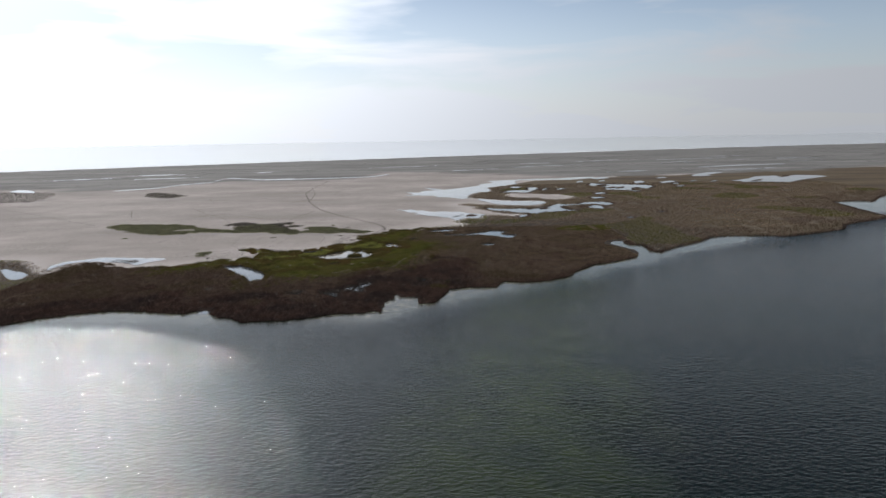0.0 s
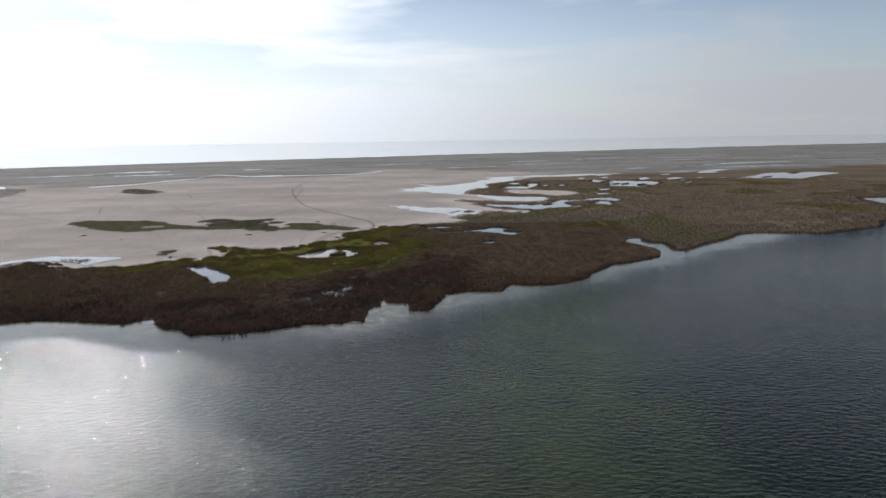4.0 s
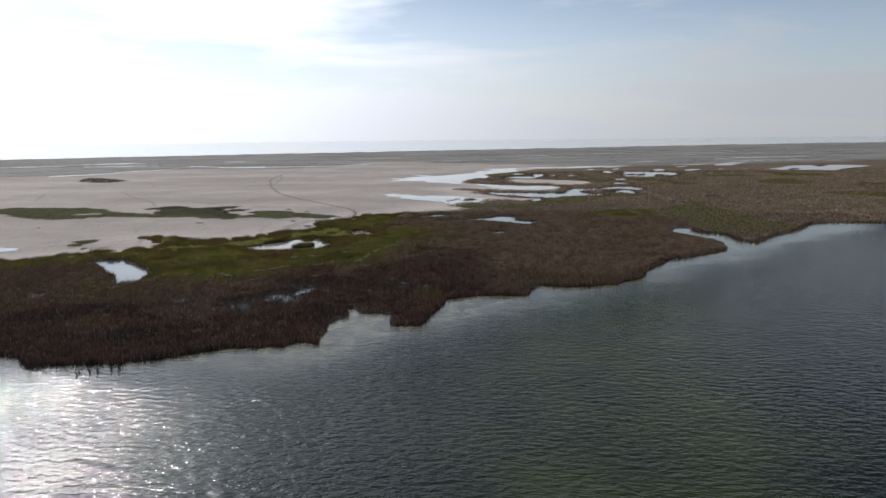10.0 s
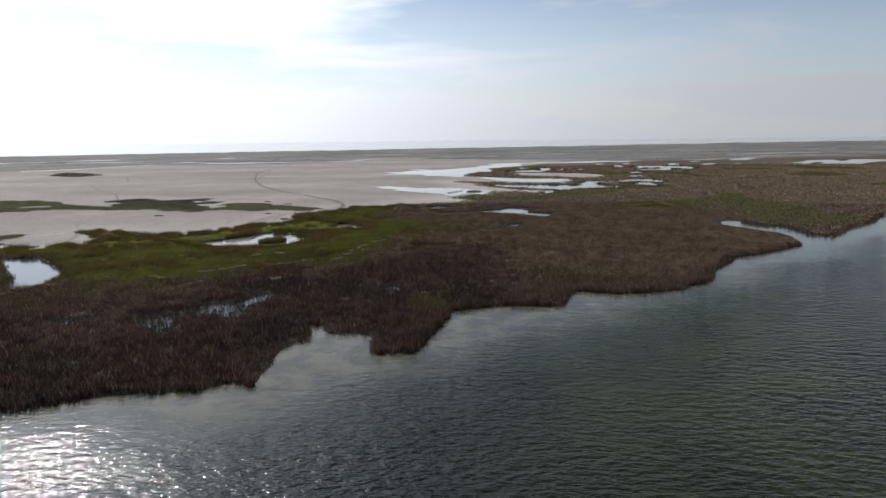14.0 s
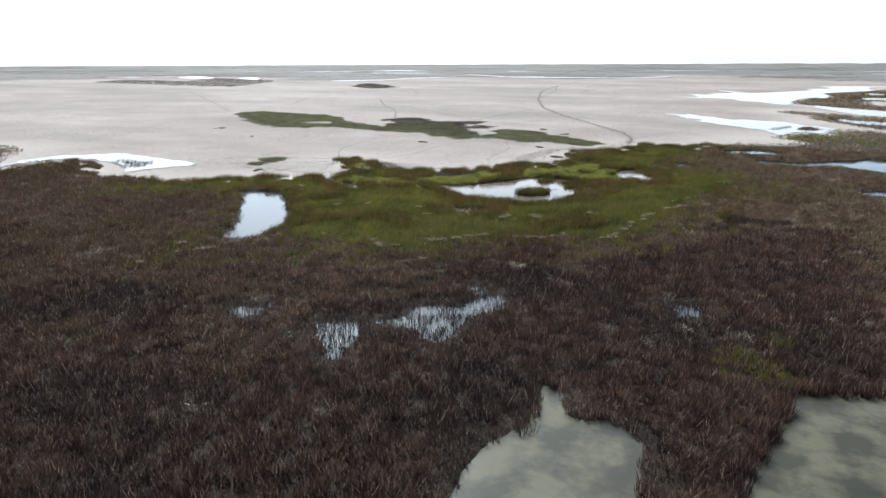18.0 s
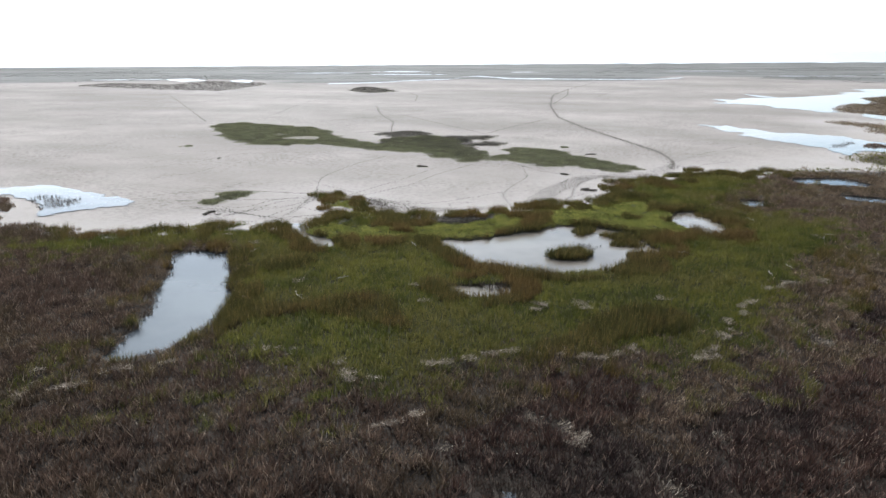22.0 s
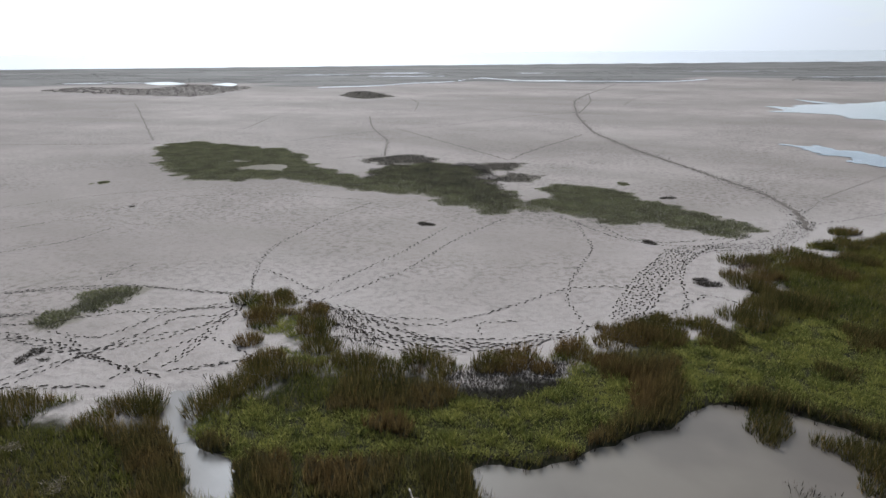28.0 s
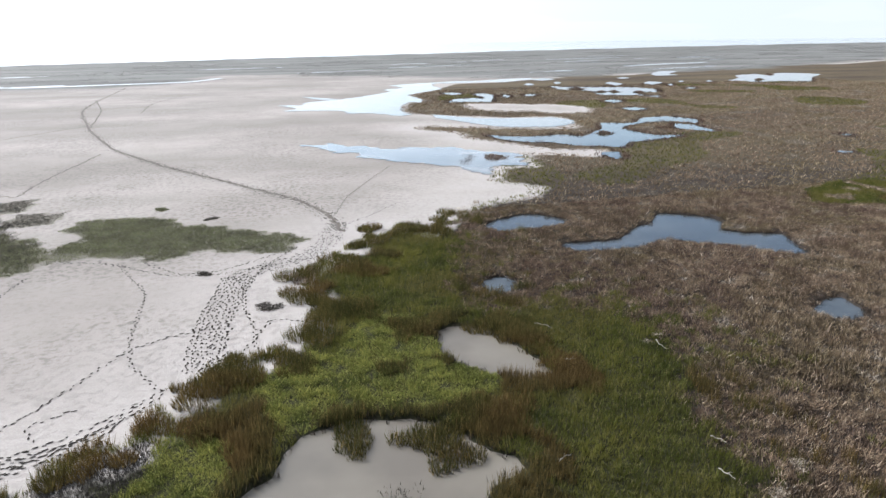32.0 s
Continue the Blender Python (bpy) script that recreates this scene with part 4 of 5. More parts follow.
def ragged(line, reach, seed):
    """Push an outline in and out in fingers."""
    p = np.array(line)
    t = np.roll(p, -2, 0) - np.roll(p, 2, 0)
    nrm = np.stack([t[:, 1], -t[:, 0]], 1) / (np.hypot(*t.T)[:, None] + 1e-9)
    push = [sum(a * noise.noise(Vector((x / s, y / s, seed))) for s, a in ((reach * 3.5, 1.0), (reach * 1.3, 0.7), (reach * 0.5, 0.3))) for x, y in p]
    return p + nrm * (reach * np.array(push))[:, None]


def depth_in(poly, x, y, reach=30.0):
    """Signed distance to an outline, negative inside, exact within reach."""
    p = np.asarray(poly, float)
    out = np.full(x.shape, 1e3)
    lo, hi = p.min(0) - reach, p.max(0) + reach
    idx = np.nonzero((x > lo[0]) & (x < hi[0]) & (y > lo[1]) & (y < hi[1]))[0]
    if len(idx) == 0:
        return out
    X, Y = x[idx], y[idx]
    best, inside = np.full(len(idx), 1e12), np.zeros(len(idx), bool)
    for (ax, ay), (bx, by) in zip(p, np.roll(p, -1, 0)):
        dx, dy = bx - ax, by - ay
        t = np.clip(((X - ax) * dx + (Y - ay) * dy) / (dx * dx + dy * dy + 1e-9), 0, 1)
        best = np.minimum(best, (X - ax - t * dx) ** 2 + (Y - ay - t * dy) ** 2)
        cross = (ay > Y) != (by > Y)
        if abs(by - ay) > 1e-9:
            inside ^= cross & (X < (bx - ax) * (Y - ay) / (by - ay) + ax)
    d = np.sqrt(best)
    out[idx] = np.where(inside, -d, d)
    return out


def waves(x, y, size, seed=0.0):
    """Cheap smooth variation between -1 and 1."""
    k, s = 2 * math.pi / size, seed
    return (np.sin(k * x + s) * np.cos(0.8 * k * y + 2 * s) + np.sin(1.7 * k * (0.6 * x + 0.8 * y) + 3 * s) + np.sin(2.9 * k * (0.9 * x - 0.5 * y) + s) * 0.6) / 2.6


LAGOON_LINE = np.vstack([[(-4900, -4700), (-800, -300), (-300, 0), (-130, 60)], spline(SHORE_WEST, 1.2, False, 0.45), spline(SHORE_A, 0.8, False, 0.45), spline(SHORE_B, 1.5, False, 0.5, 4.0),
                         [(420, 340), (900, 480), (2000, 600), (4900, 500), (4900, -4900)]])
MARSH_LINE = np.vstack([[(-4900, -4300), (-600, -60), (-250, 120)], spline(SAND_EDGE_WEST, 1.2, False, 0.7), spline(SAND_EDGE, 0.9, False, 0.8, 2.0), spline(SAND_EDGE_EAST, 2.5, False, 1.0, 3.0),
                        [(420, 580), (900, 800), (2200, 1000), (4900, 900), (4900, -4900)]])
COAST_LINE = np.vstack([[(-4900, -4900), (-3000, -2000)], spline(COAST, 30, False, 4.0), [(4900, 1900), (4900, 4950), (-4950, 4950)]])
SCRUB_LINE = np.vstack([[(-4900, -4990), (-3000, -2600), (-700, 100)], spline(SCRUB_EDGE, 10, False, 6.0), [(120, 500), (300, 540), (420, 600), (900, 815), (2300, 1030), (4900, 1100), (4900, 4950), (-4950, 4950)]])
GREEN_LINE = spline(GREEN_ZONE, 1.0, True, 0.8)
PONDS = {k: spline(v, 0.6, True, 0.8 if k == "b" else 0.45, i * 1.7) for i, (k, v) in enumerate(dict(a=POND_A, b=POND_B, b_small=POND_B_SMALL, s=POND_S, d=POND_D, d_west=POND_D_WEST, d_south=POND_D_SOUTH, e=POND_E,
         j=POND_J, f=POND_F, g=POND_G, h=POND_H, i=POND_I, outlet=OUTLET, bay=BAY, far_west=POND_FAR_WEST, west=POND_WEST).items())}


def fields(x, y):
    """Ground height and the zones at places."""
    lag = depth_in(LAGOON_LINE, x, y)
    marsh = np.maximum(depth_in(MARSH_LINE, x, y), -lag)
    green = depth_in(GREEN_LINE, x, y)
    pond = np.full(x.shape, 1e3)
    for line in PONDS.values():
        pond = np.minimum(pond, depth_in(line, x, y, 12.0))
    pond = np.minimum(pond, depth_in(PONDS["outlet"], x, y, 12.0) - 0.1)
    pond = np.maximum(pond, depth_in(spline(B_ISLET, 0.6), x, y, 12.0) * -1)
    coast = depth_in(COAST_LINE, x, y, 400.0)
    land = 0.12 + 0.03 * waves(x, y, 23.0) + 0.05 * np.clip(-marsh / 6, 0, 1) * (1 + 0.6 * waves(x, y, 7.0, 1.0))
    z = np.minimum(land, np.clip(1.1 * lag, -1.2, 1.0))
    z = np.minimum(z, np.clip(0.7 * pond, -0.35, 1.0))
    far = np.clip(-depth_in(SCRUB_LINE, x, y, 400.0) / 200, 0, 1)
    z = z + np.where(coast > 0, far * (0.5 + 0.2 * waves(x, y, 140.0, 2.0)), 0)
    ridge = 2.2 + 12.0 * np.clip((x - 150) / 900, 0, 1)
    z = np.where((coast > 0) & (coast < 160), z + ridge * np.exp(-(((coast - 35) / (16 + 2 * ridge)) ** 2)), z)
    z = np.minimum(z, np.clip(0.06 * coast, -1.5, 9.0))
    return z, marsh, green, lag, pond, coast


def mesh_from(name, verts, faces, material, smooth=False):
    me = bpy.data.meshes.new(name)
    me.from_pydata(verts, [], faces)
    me.materials.append(material)
    if smooth:
        me.polygons.foreach_set("use_smooth", [True] * len(me.polygons))
    me.update()
    return me


def tri_mesh(name, verts, sides, material):
    """Many loose faces of the same number of sides, from an array (faces * sides, 3)."""
    n = len(verts)
    me = bpy.data.meshes.new(name)
    me.vertices.add(n)
    me.vertices.foreach_set("co", np.asarray(verts, np.float32).ravel())
    me.loops.add(n)
    me.loops.foreach_set("vertex_index", np.arange(n, dtype=np.int32))
    me.polygons.add(n // sides)
    me.polygons.foreach_set("loop_start", np.arange(0, n, sides, dtype=np.int32))
    me.polygons.foreach_set("loop_total", np.full(n // sides, sides, np.int32))
    me.materials.append(material)
    me.update()
    me.validate()
    return me


# ---- ground sheet ----
def graded(lo, hi, step, limit, grow):
    inner = list(np.arange(lo, hi + step, step))
    a, s, left = lo, step, []
    while a > -limit:
        s *= grow
        a -= s
        left.append(a)
    b, s, right = inner[-1], step, []
    while b < limit:
        s *= grow
        b += s
        right.append(b)
    return np.array(left[::-1] + inner + right)


def make_ground():
    gx, gy = graded(-122.0, 66.0, 0.7, 4900, 1.035), graded(60.0, 216.0, 0.7, 4900, 1.035)
    X, Y = np.meshgrid(gx, gy)
    x, y = X.ravel(), Y.ravel()
    z, marsh, green, lag, pond, coast = fields(x, y)
    nx, ny = len(gx), len(gy)
    me = bpy.data.meshes.new("ground")
    me.vertices.add(nx * ny)
    me.vertices.foreach_set("co", np.stack([x, y, z], 1).astype(np.float32).ravel())
    i, j = np.meshgrid(np.arange(nx - 1), np.arange(ny - 1))
    a = (j * nx + i).ravel()
    quads = np.stack([a, a + 1, a + 1 + nx, a + nx], 1)
    me.loops.add(quads.size)
    me.loops.foreach_set("vertex_index", quads.astype(np.int32).ravel())
    me.polygons.add(len(quads))
    me.polygons.foreach_set("loop_start", np.arange(0, quads.size, 4, dtype=np.int32))
    me.polygons.foreach_set("loop_total", np.full(len(quads), 4, np.int32))
    me.polygons.foreach_set("use_smooth", np.ones(len(quads), bool))
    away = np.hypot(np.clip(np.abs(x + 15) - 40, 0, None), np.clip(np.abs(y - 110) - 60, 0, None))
    scrub = depth_in(SCRUB_LINE, x, y, 400.0)
    islets = np.minimum.reduce([depth_in(ragged(spline(s, 0.7, True, 0.8, 6.0), 1.7, 6.0), x, y) for s in (ISLE_MAIN, ISLE_EAST, ISLE_NORTH, ISLE_NORTH_EAST, ISLE_SLIVER, MOUND, ISLE_FAR)])
    bare = np.minimum.reduce([depth_in(spline(p, 1.0, True, 1.0), x, y) for p in BARE])
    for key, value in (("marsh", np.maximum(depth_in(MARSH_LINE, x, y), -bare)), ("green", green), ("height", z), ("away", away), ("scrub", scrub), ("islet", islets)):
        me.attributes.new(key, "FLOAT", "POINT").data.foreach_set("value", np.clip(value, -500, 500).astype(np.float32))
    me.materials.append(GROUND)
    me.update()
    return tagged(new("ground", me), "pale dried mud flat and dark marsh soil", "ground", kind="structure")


make_ground()


# ---- water ----
def sheet(name, line, z, material, label, category, kind="structure", grow=0.0):
    p = np.array(line)
    if grow:
        t = np.roll(p, -1, 0) - np.roll(p, 1, 0)
        nrm = np.stack([t[:, 1], -t[:, 0]], 1) / (np.hypot(*t.T)[:, None] + 1e-9)
        area = np.sum(p[:, 0] * np.roll(p[:, 1], -1) - p[:, 1] * np.roll(p[:, 0], -1))
        p = p + nrm * grow * (1 if area > 0 else -1)
    me = mesh_from(name, [(a, b, z) for a, b in p], [list(range(len(p)))], material)
    if me.polygons[0].normal.z < 0:
        me.flip_normals()
    return tagged(new(name, me), label, category, kind=kind)


sheet("lagoon_water", LAGOON_LINE, 0.0, LAGOON, "dark green rippled lagoon water with sun glitter", "water", grow=0.3)
sheet("hazed_sea_water", COAST_LINE, 0.0, SEA, "sea beyond the dune ridge, haze put into its pale colour", "sea", grow=0.5)
for key, line in PONDS.items():
    sheet("pond_water", line, 0.012 if key in ("bay", "west") else 0.0, PALE_POND if key in ("b", "s", "b_small", "outlet") else LAGOON if key == "bay" else POND, "still shallow marsh pond reflecting the pale sky", "pond", grow=0.5 if key == "outlet" else 0.4)
# shallow sheets of water: outline, fingering in metres, seed
POOLS = [(spline(p, 0.8, True, 0.0), w, 3.0 + i) for i, (p, w) in enumerate([(POOL_NEAR, 1.5), (POOL_FAR, 1.7), (POOL_SPIT, 0.8), (LAKE_MID, 0.5), (LAKE_FAR, 1.2), (LAKE_TWIN, 1.1)] + [(p, 0.6) for p in SMALL_POOLS])]
WEST_POOL = (spline(POOL_WEST, 0.8, True, 0.4, 9.0), 0.7, 9.0)


def patchy(x, y, size, seed=0.0):
    return np.array([noise.noise(Vector((a / size, b / size, seed))) for a, b in zip(x, y)])


def pool_depth(pool, x, y):
    """Depth into a pool with a fingered shore; negative is wet."""
    line, reach, seed = pool
    d = depth_in(line, x, y, 6.0)
    i = np.nonzero(d < 3 * reach)[0]
    X, Y = x[i], y[i]
    d[i] += reach * (1.3 * patchy(X, 2.2 * Y, reach * 3.2, seed) + 0.8 * patchy(X, 2.0 * Y, reach * 1.1, seed) + 0.25 * patchy(X, Y, reach * 0.4, seed))
    return d


def in_pools(pools, x, y, margin=0.0):
    inside = np.zeros(x.shape, bool)
    for pool in pools:
        inside |= pool_depth(pool, x, y) < margin
    return inside


def film_sheet(pool, z, water=FILM):
    line, reach, seed = pool
    lo, hi = line.min(0) - 2 * reach, line.max(0) + 2 * reach
    s = max(0.4, float((hi - lo).max()) / 130)
    gx, gy = np.arange(lo[0], hi[0] + s, s), np.arange(lo[1], hi[1] + s, s)
    X, Y = np.meshgrid(gx, gy)
    x, y, nx = X.ravel(), Y.ravel(), len(gx)
    d = pool_depth(pool, x, y)
    D = d.reshape(X.shape)
    dy, dx = np.gradient(np.clip(D, -20, 20), s)
    size = np.hypot(dx, dy).ravel() + 1e-3
    move = np.clip(-d / size, -0.6 * s, 0.6 * s) * (np.abs(d / size) < s)
    px, py = x + move * dx.ravel() / size, y + move * dy.ravel() / size
    mid = (D[:-1, :-1] + D[1:, :-1] + D[:-1, 1:] + D[1:, 1:]) < 0
    j, i = np.nonzero(mid)
    if len(j) == 0:
        return
    a = j * nx + i
    quads = np.stack([a, a + 1, a + 1 + nx, a + nx], 1)
    used, back = np.unique(quads, return_inverse=True)
    me = mesh_from("pool_water", np.column_stack([px[used], py[used], np.full(len(used), z)]).tolist(), back.reshape(-1, 4).tolist(), water)
    tagged(new("pool_water", me), "shallow sheet of pale water lying on the mud", "pool", kind="structure")


for i, pool in enumerate([WEST_POOL] + POOLS):
    film_sheet(pool, 0.22 + 0.005 * i, FILM if i < 4 else POND)


# ---- plants ----
RNG = np.random.default_rng(7)


def scatter(x0, x1, y0, y1, step):
    gx, gy = np.meshgrid(np.arange(x0, x1, step), np.arange(y0, y1, step))
    x, y = gx.ravel().copy(), gy.ravel().copy()
    return x + RNG.uniform(-0.55, 0.55, x.shape) * step, y + RNG.uniform(-0.55, 0.55, y.shape) * step


def clumps(name, at, material, blades, tall, spread, width, lean, label, category, wind=(0.0, 0.0)):
    """Tufts of tapering blades at places (n, 3); tall may be an array."""
    n = len(at)
    if n == 0:
        return None
    tall = np.broadcast_to(tall, (n,))
    a = RNG.uniform(0, 2 * math.pi, (n, blades))
    r = spread * np.sqrt(RNG.uniform(0.02, 1, (n, blades)))
    h = tall[:, None] * RNG.uniform(0.55, 1.1, (n, blades))
    bx, by = at[:, 0:1] + r * np.cos(a), at[:, 1:2] + r * np.sin(a)
    bz = np.repeat(at[:, 2:3], blades, 1) - 0.04
    out = lean * h * RNG.uniform(0.3, 1.2, (n, blades))
    b = a + RNG.normal(0, 0.9, (n, blades))
    tx, ty = bx + out * np.cos(b) + wind[0] * h, by + out * np.sin(b) + wind[1] * h
    c = RNG.uniform(0, 2 * math.pi, (n, blades))
    w = width * RNG.uniform(0.6, 1.3, (n, blades)) * 0.5
    v = np.empty((n, blades, 3, 3))
    v[..., 0, 0], v[..., 0, 1], v[..., 0, 2] = bx - w * np.cos(c), by - w * np.sin(c), bz
    v[..., 1, 0], v[..., 1, 1], v[..., 1, 2] = bx + w * np.cos(c), by + w * np.sin(c), bz
    v[..., 2, 0], v[..., 2, 1], v[..., 2, 2] = tx, ty, bz + h
    me = tri_mesh(name, v.reshape(-1, 3), 3, material)
    return tagged(new(name, me), label, category, kind="stuff")


def places(x, y, z, keep):
    return np.stack([x[keep], y[keep], z[keep]], 1)


def in_any(lines, x, y, margin=0.0):
    inside = np.zeros(x.shape, bool)
    for line in lines:
        inside |= depth_in(line, x, y, 5.0) < margin
    return inside


CREEK = np.array(SHORE_B[:6])


def by_creek(x, y):
    near = np.full(x.shape, 1e9)
    for a, c in zip(CREEK, CREEK[1:]):
        d = c - a
        k = np.clip(((x - a[0]) * d[0] + (y - a[1]) * d[1]) / (d @ d), 0, 1)
        near = np.minimum(near, np.hypot(x - a[0] - k * d[0], y - a[1] - k * d[1]))
    return near < 2.4


def plant_near():
    x, y = scatter(-112, 62, 62, 205, 0.29)
    z, marsh, green, lag, pond, coast = fields(x, y)
    z = np.maximum(z, -0.1)
    ok = (marsh < 0.25) & (lag > -0.25) & (pond > 0.12) & ~by_creek(x, y)
    x, y, z, marsh, green, lag, pond = (v[ok] for v in (x, y, z, marsh, green, lag, pond))
    dry = ~in_pools(POOLS[:1] + [WEST_POOL], x, y)
    hum, broad, fine = patchy(x, y, 1.5, 1.0), patchy(x, y, 9.0, 2.0), patchy(x, y, 3.2, 5.0)
    edge = green + 3.0 * broad
    olive = in_any([spline(OLIVE_BANK, 1, True, 0.8), spline(OLIVE_FRINGE, 1, True, 0.8), spline(OLIVE_WEST, 1, True, 0.8)], x, y) & (fine + 0.5 * broad < 0.12) & (RNG.uniform(0, 1, x.shape) > 0.62)
    olive |= in_any([spline(OLIVE_FIELD, 1, True, 1.0)], x, y) & (fine < 0.2)
    worts = [spline(s, 1, True, 0.6) for s in (SALTWORT_WEST, SALTWORT_EAST, SALTWORT_MID, SALTWORT_TIP)]
    wort = in_any(worts, x, y, 0.6) & (green < 3)
    wither = in_any([spline(WITHERED, 0.6, True, 0.3)], x, y, 0.5)
    soft = RNG.uniform(-0.5, 0.5, x.shape)
    is_green = ((green + 5.0 * soft < 0) & (fine < 0.55)) | (edge < -1) | ((green < 10) & (lag > 24) & (hum + 0.5 * fine + 0.9 * soft > 0.12 + 0.06 * green)) | olive
    rush = is_green & (((marsh > -3.2) & (fine > 0.05)) | ((pond < 2.6) & (fine > -0.2) & (lag > 20)) | (broad > 0.33)) & ~wither
    wort &= ~(((marsh > -1.6) & (fine > 0.0)) | ((pond < 1.1) & (fine > 0.1)) | (fine > 0.42))
    rush &= ~wort
    wort &= ~wither
    bare = (marsh > -3.0) & (fine < -0.18) & (lag > 15)
    rush &= ~bare
    wort &= ~bare
    sedge = is_green & ~bare & ~rush & ~wort & ~wither
    brown = ~is_green & ~bare & ~wort & ~wither & ~rush
    straw = brown & (fine + 0.6 * hum > np.where((x > -14) & (lag > 22), 0.2, 0.5)) & (lag > 6)
    lump = patchy(x, y, 0.95, 11.0) + 0.5 * hum
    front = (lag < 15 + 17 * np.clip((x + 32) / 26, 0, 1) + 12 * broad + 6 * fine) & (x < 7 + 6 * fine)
    east = (x > -17 + 7 * broad) & (y > 113 + 9 * broad)
    soft = RNG.uniform(-0.5, 0.5, x.shape)
    mop = brown & ((east & (fine + 0.7 * broad + soft > -0.45)) | ((green > -2) & (green < 9) & (lag > 20) & (fine + soft > 0.1)) | ((broad + 0.5 * soft > 0.2) & (lag > 24) & (fine + soft > -0.2))) & (lump > -0.12)
    mop &= ~front
    straw &= ~mop & ~(front & (hum < 0.3))
    reed = brown & ~straw & ~mop
    clumps("grass_tussocks", places(x, y, z, mop & dry), MOP, 15, (0.36 + 0.42 * lump[mop & dry]), 0.2, 0.033, 0.85, "weathered straw-brown grass tussocks in dense hummocks", "grass", (0.12, -0.07))
    tuft = np.clip(0.54 + 0.6 * lump, 0.14, 1.0)
    tuft *= np.clip(pond / 1.6, 0.35, 1.0)
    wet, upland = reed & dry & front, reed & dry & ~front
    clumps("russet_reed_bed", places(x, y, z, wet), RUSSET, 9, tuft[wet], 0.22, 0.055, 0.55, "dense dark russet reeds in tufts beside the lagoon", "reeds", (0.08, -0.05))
    clumps("reed_bed", places(x, y, z, upland), REED, 9, tuft[upland], 0.22, 0.058, 0.65, "dense dead brown reeds covering the marsh", "reeds", (0.1, -0.06))
    clumps("straw_patches", places(x, y, z, straw & dry), STRAW, 5, 0.34, 0.3, 0.06, 1.3, "pale flattened dead reed straw", "straw", (0.5, -0.2))
    clumps("sedge_meadow", places(x, y, z, sedge & dry), SEDGE, 11, (0.5 + 0.34 * lump[sedge & dry]), 0.24, 0.042, 0.5, "green and olive sedge meadow", "sedge", (0.05, 0.0))
    clumps("rush_stand", places(x, y, z, rush & dry), RUSH, 13, (0.85 + 0.35 * fine[rush & dry]), 0.22, 0.036, 0.32, "tall dark olive and russet rushes", "rushes", (0.06, -0.03))
    clumps("saltwort_mat", places(x, y, z, wort & dry), MAT, 28, np.clip(0.26 + 0.3 * lump[wort & dry], 0.1, 0.5), 0.25, 0.052, 1.0, "low bright green fleshy saltwort mat", "saltwort")
    clumps("withered_patch", places(x, y, z, wither & dry), DARK, 13, 0.3, 0.28, 0.06, 0.8, "grey withered low plants on bare mud", "plants")


def plant_far():
    x, y = scatter(-200, 260, 40, 430, 1.15)
    near = (x > -112) & (x < 62) & (y > 62) & (y < 205)
    x, y = x[~near], y[~near]
    z, marsh, green, lag, pond, coast = fields(x, y)
    ok = (marsh < 0.2) & (lag > -0.1) & (pond > 0.2) & ~in_pools(POOLS, x, y, 0.3) & ~in_any([spline(p, 1.0, True, 1.0) for p in BARE], x, y)
    x, y, z, lag = x[ok], y[ok], z[ok], lag[ok]
    broad, fine = patchy(x, y, 30.0, 2.0), patchy(x, y, 7.0, 5.0)
    olive = (broad > 0.3) | in_any([spline(OLIVE_FIELD, 1, True, 1.0), spline(OLIVE_FRINGE, 1, True, 0.8)], x, y)
    pale = ~olive & (fine > 0.34)
    bank = in_pools(POOLS[3:], x, y, 1.5)
    olive, pale = olive & ~bank, pale & ~bank
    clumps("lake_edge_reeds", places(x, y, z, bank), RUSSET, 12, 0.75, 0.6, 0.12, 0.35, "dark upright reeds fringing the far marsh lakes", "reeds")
    upland = ~bank & ~olive & ~pale & (lag > 24 + 20 * broad)
    tall = np.clip(0.45 + 0.5 * patchy(x, y, 2.4, 11.0), 0.15, 0.8)
    shore = ~bank & ~olive & ~pale & ~upland
    clumps("far_reed_bed", places(x, y, z, shore), REED, 9, tall[shore], 0.65, 0.14, 0.7, "dead brown reed marsh farther along the shore", "reeds")
    clumps("far_tussocks", places(x, y, z, upland), MOP, 10, tall[upland], 0.6, 0.11, 1.0, "straw-brown tussock marsh stretching to the far pools", "grass", (0.25, -0.15))
    clumps("far_sedge", places(x, y, z, olive), SEDGE, 9, 0.45, 0.65, 0.14, 0.7, "olive green sedge within the reed marsh", "sedge")
    clumps("far_straw", places(x, y, z, pale), STRAW, 6, 0.32, 0.8, 0.14, 1.2, "pale flattened straw within the reed marsh", "straw")


def shore_fringe():
    """A dense front of reeds along the open water."""
    line = spline(SHORE_WEST, 0.35, False, 0.45), spline(SHORE_A, 0.3, False, 0.45), spline(SHORE_B, 0.6, False, 0.5, 4.0)
    p = np.vstack(line)
    p = np.vstack([p + RNG.normal(0, 0.35, p.shape) for _ in range(3)])
    z, marsh, green, lag, pond, coast = fields(p[:, 0], p[:, 1])
    ok = (lag > -0.35) & (lag < 1.3) & (pond > 0.1) & ~by_creek(p[:, 0], p[:, 1])
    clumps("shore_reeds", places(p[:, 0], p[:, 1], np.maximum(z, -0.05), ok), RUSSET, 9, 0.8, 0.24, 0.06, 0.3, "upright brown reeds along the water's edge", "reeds")


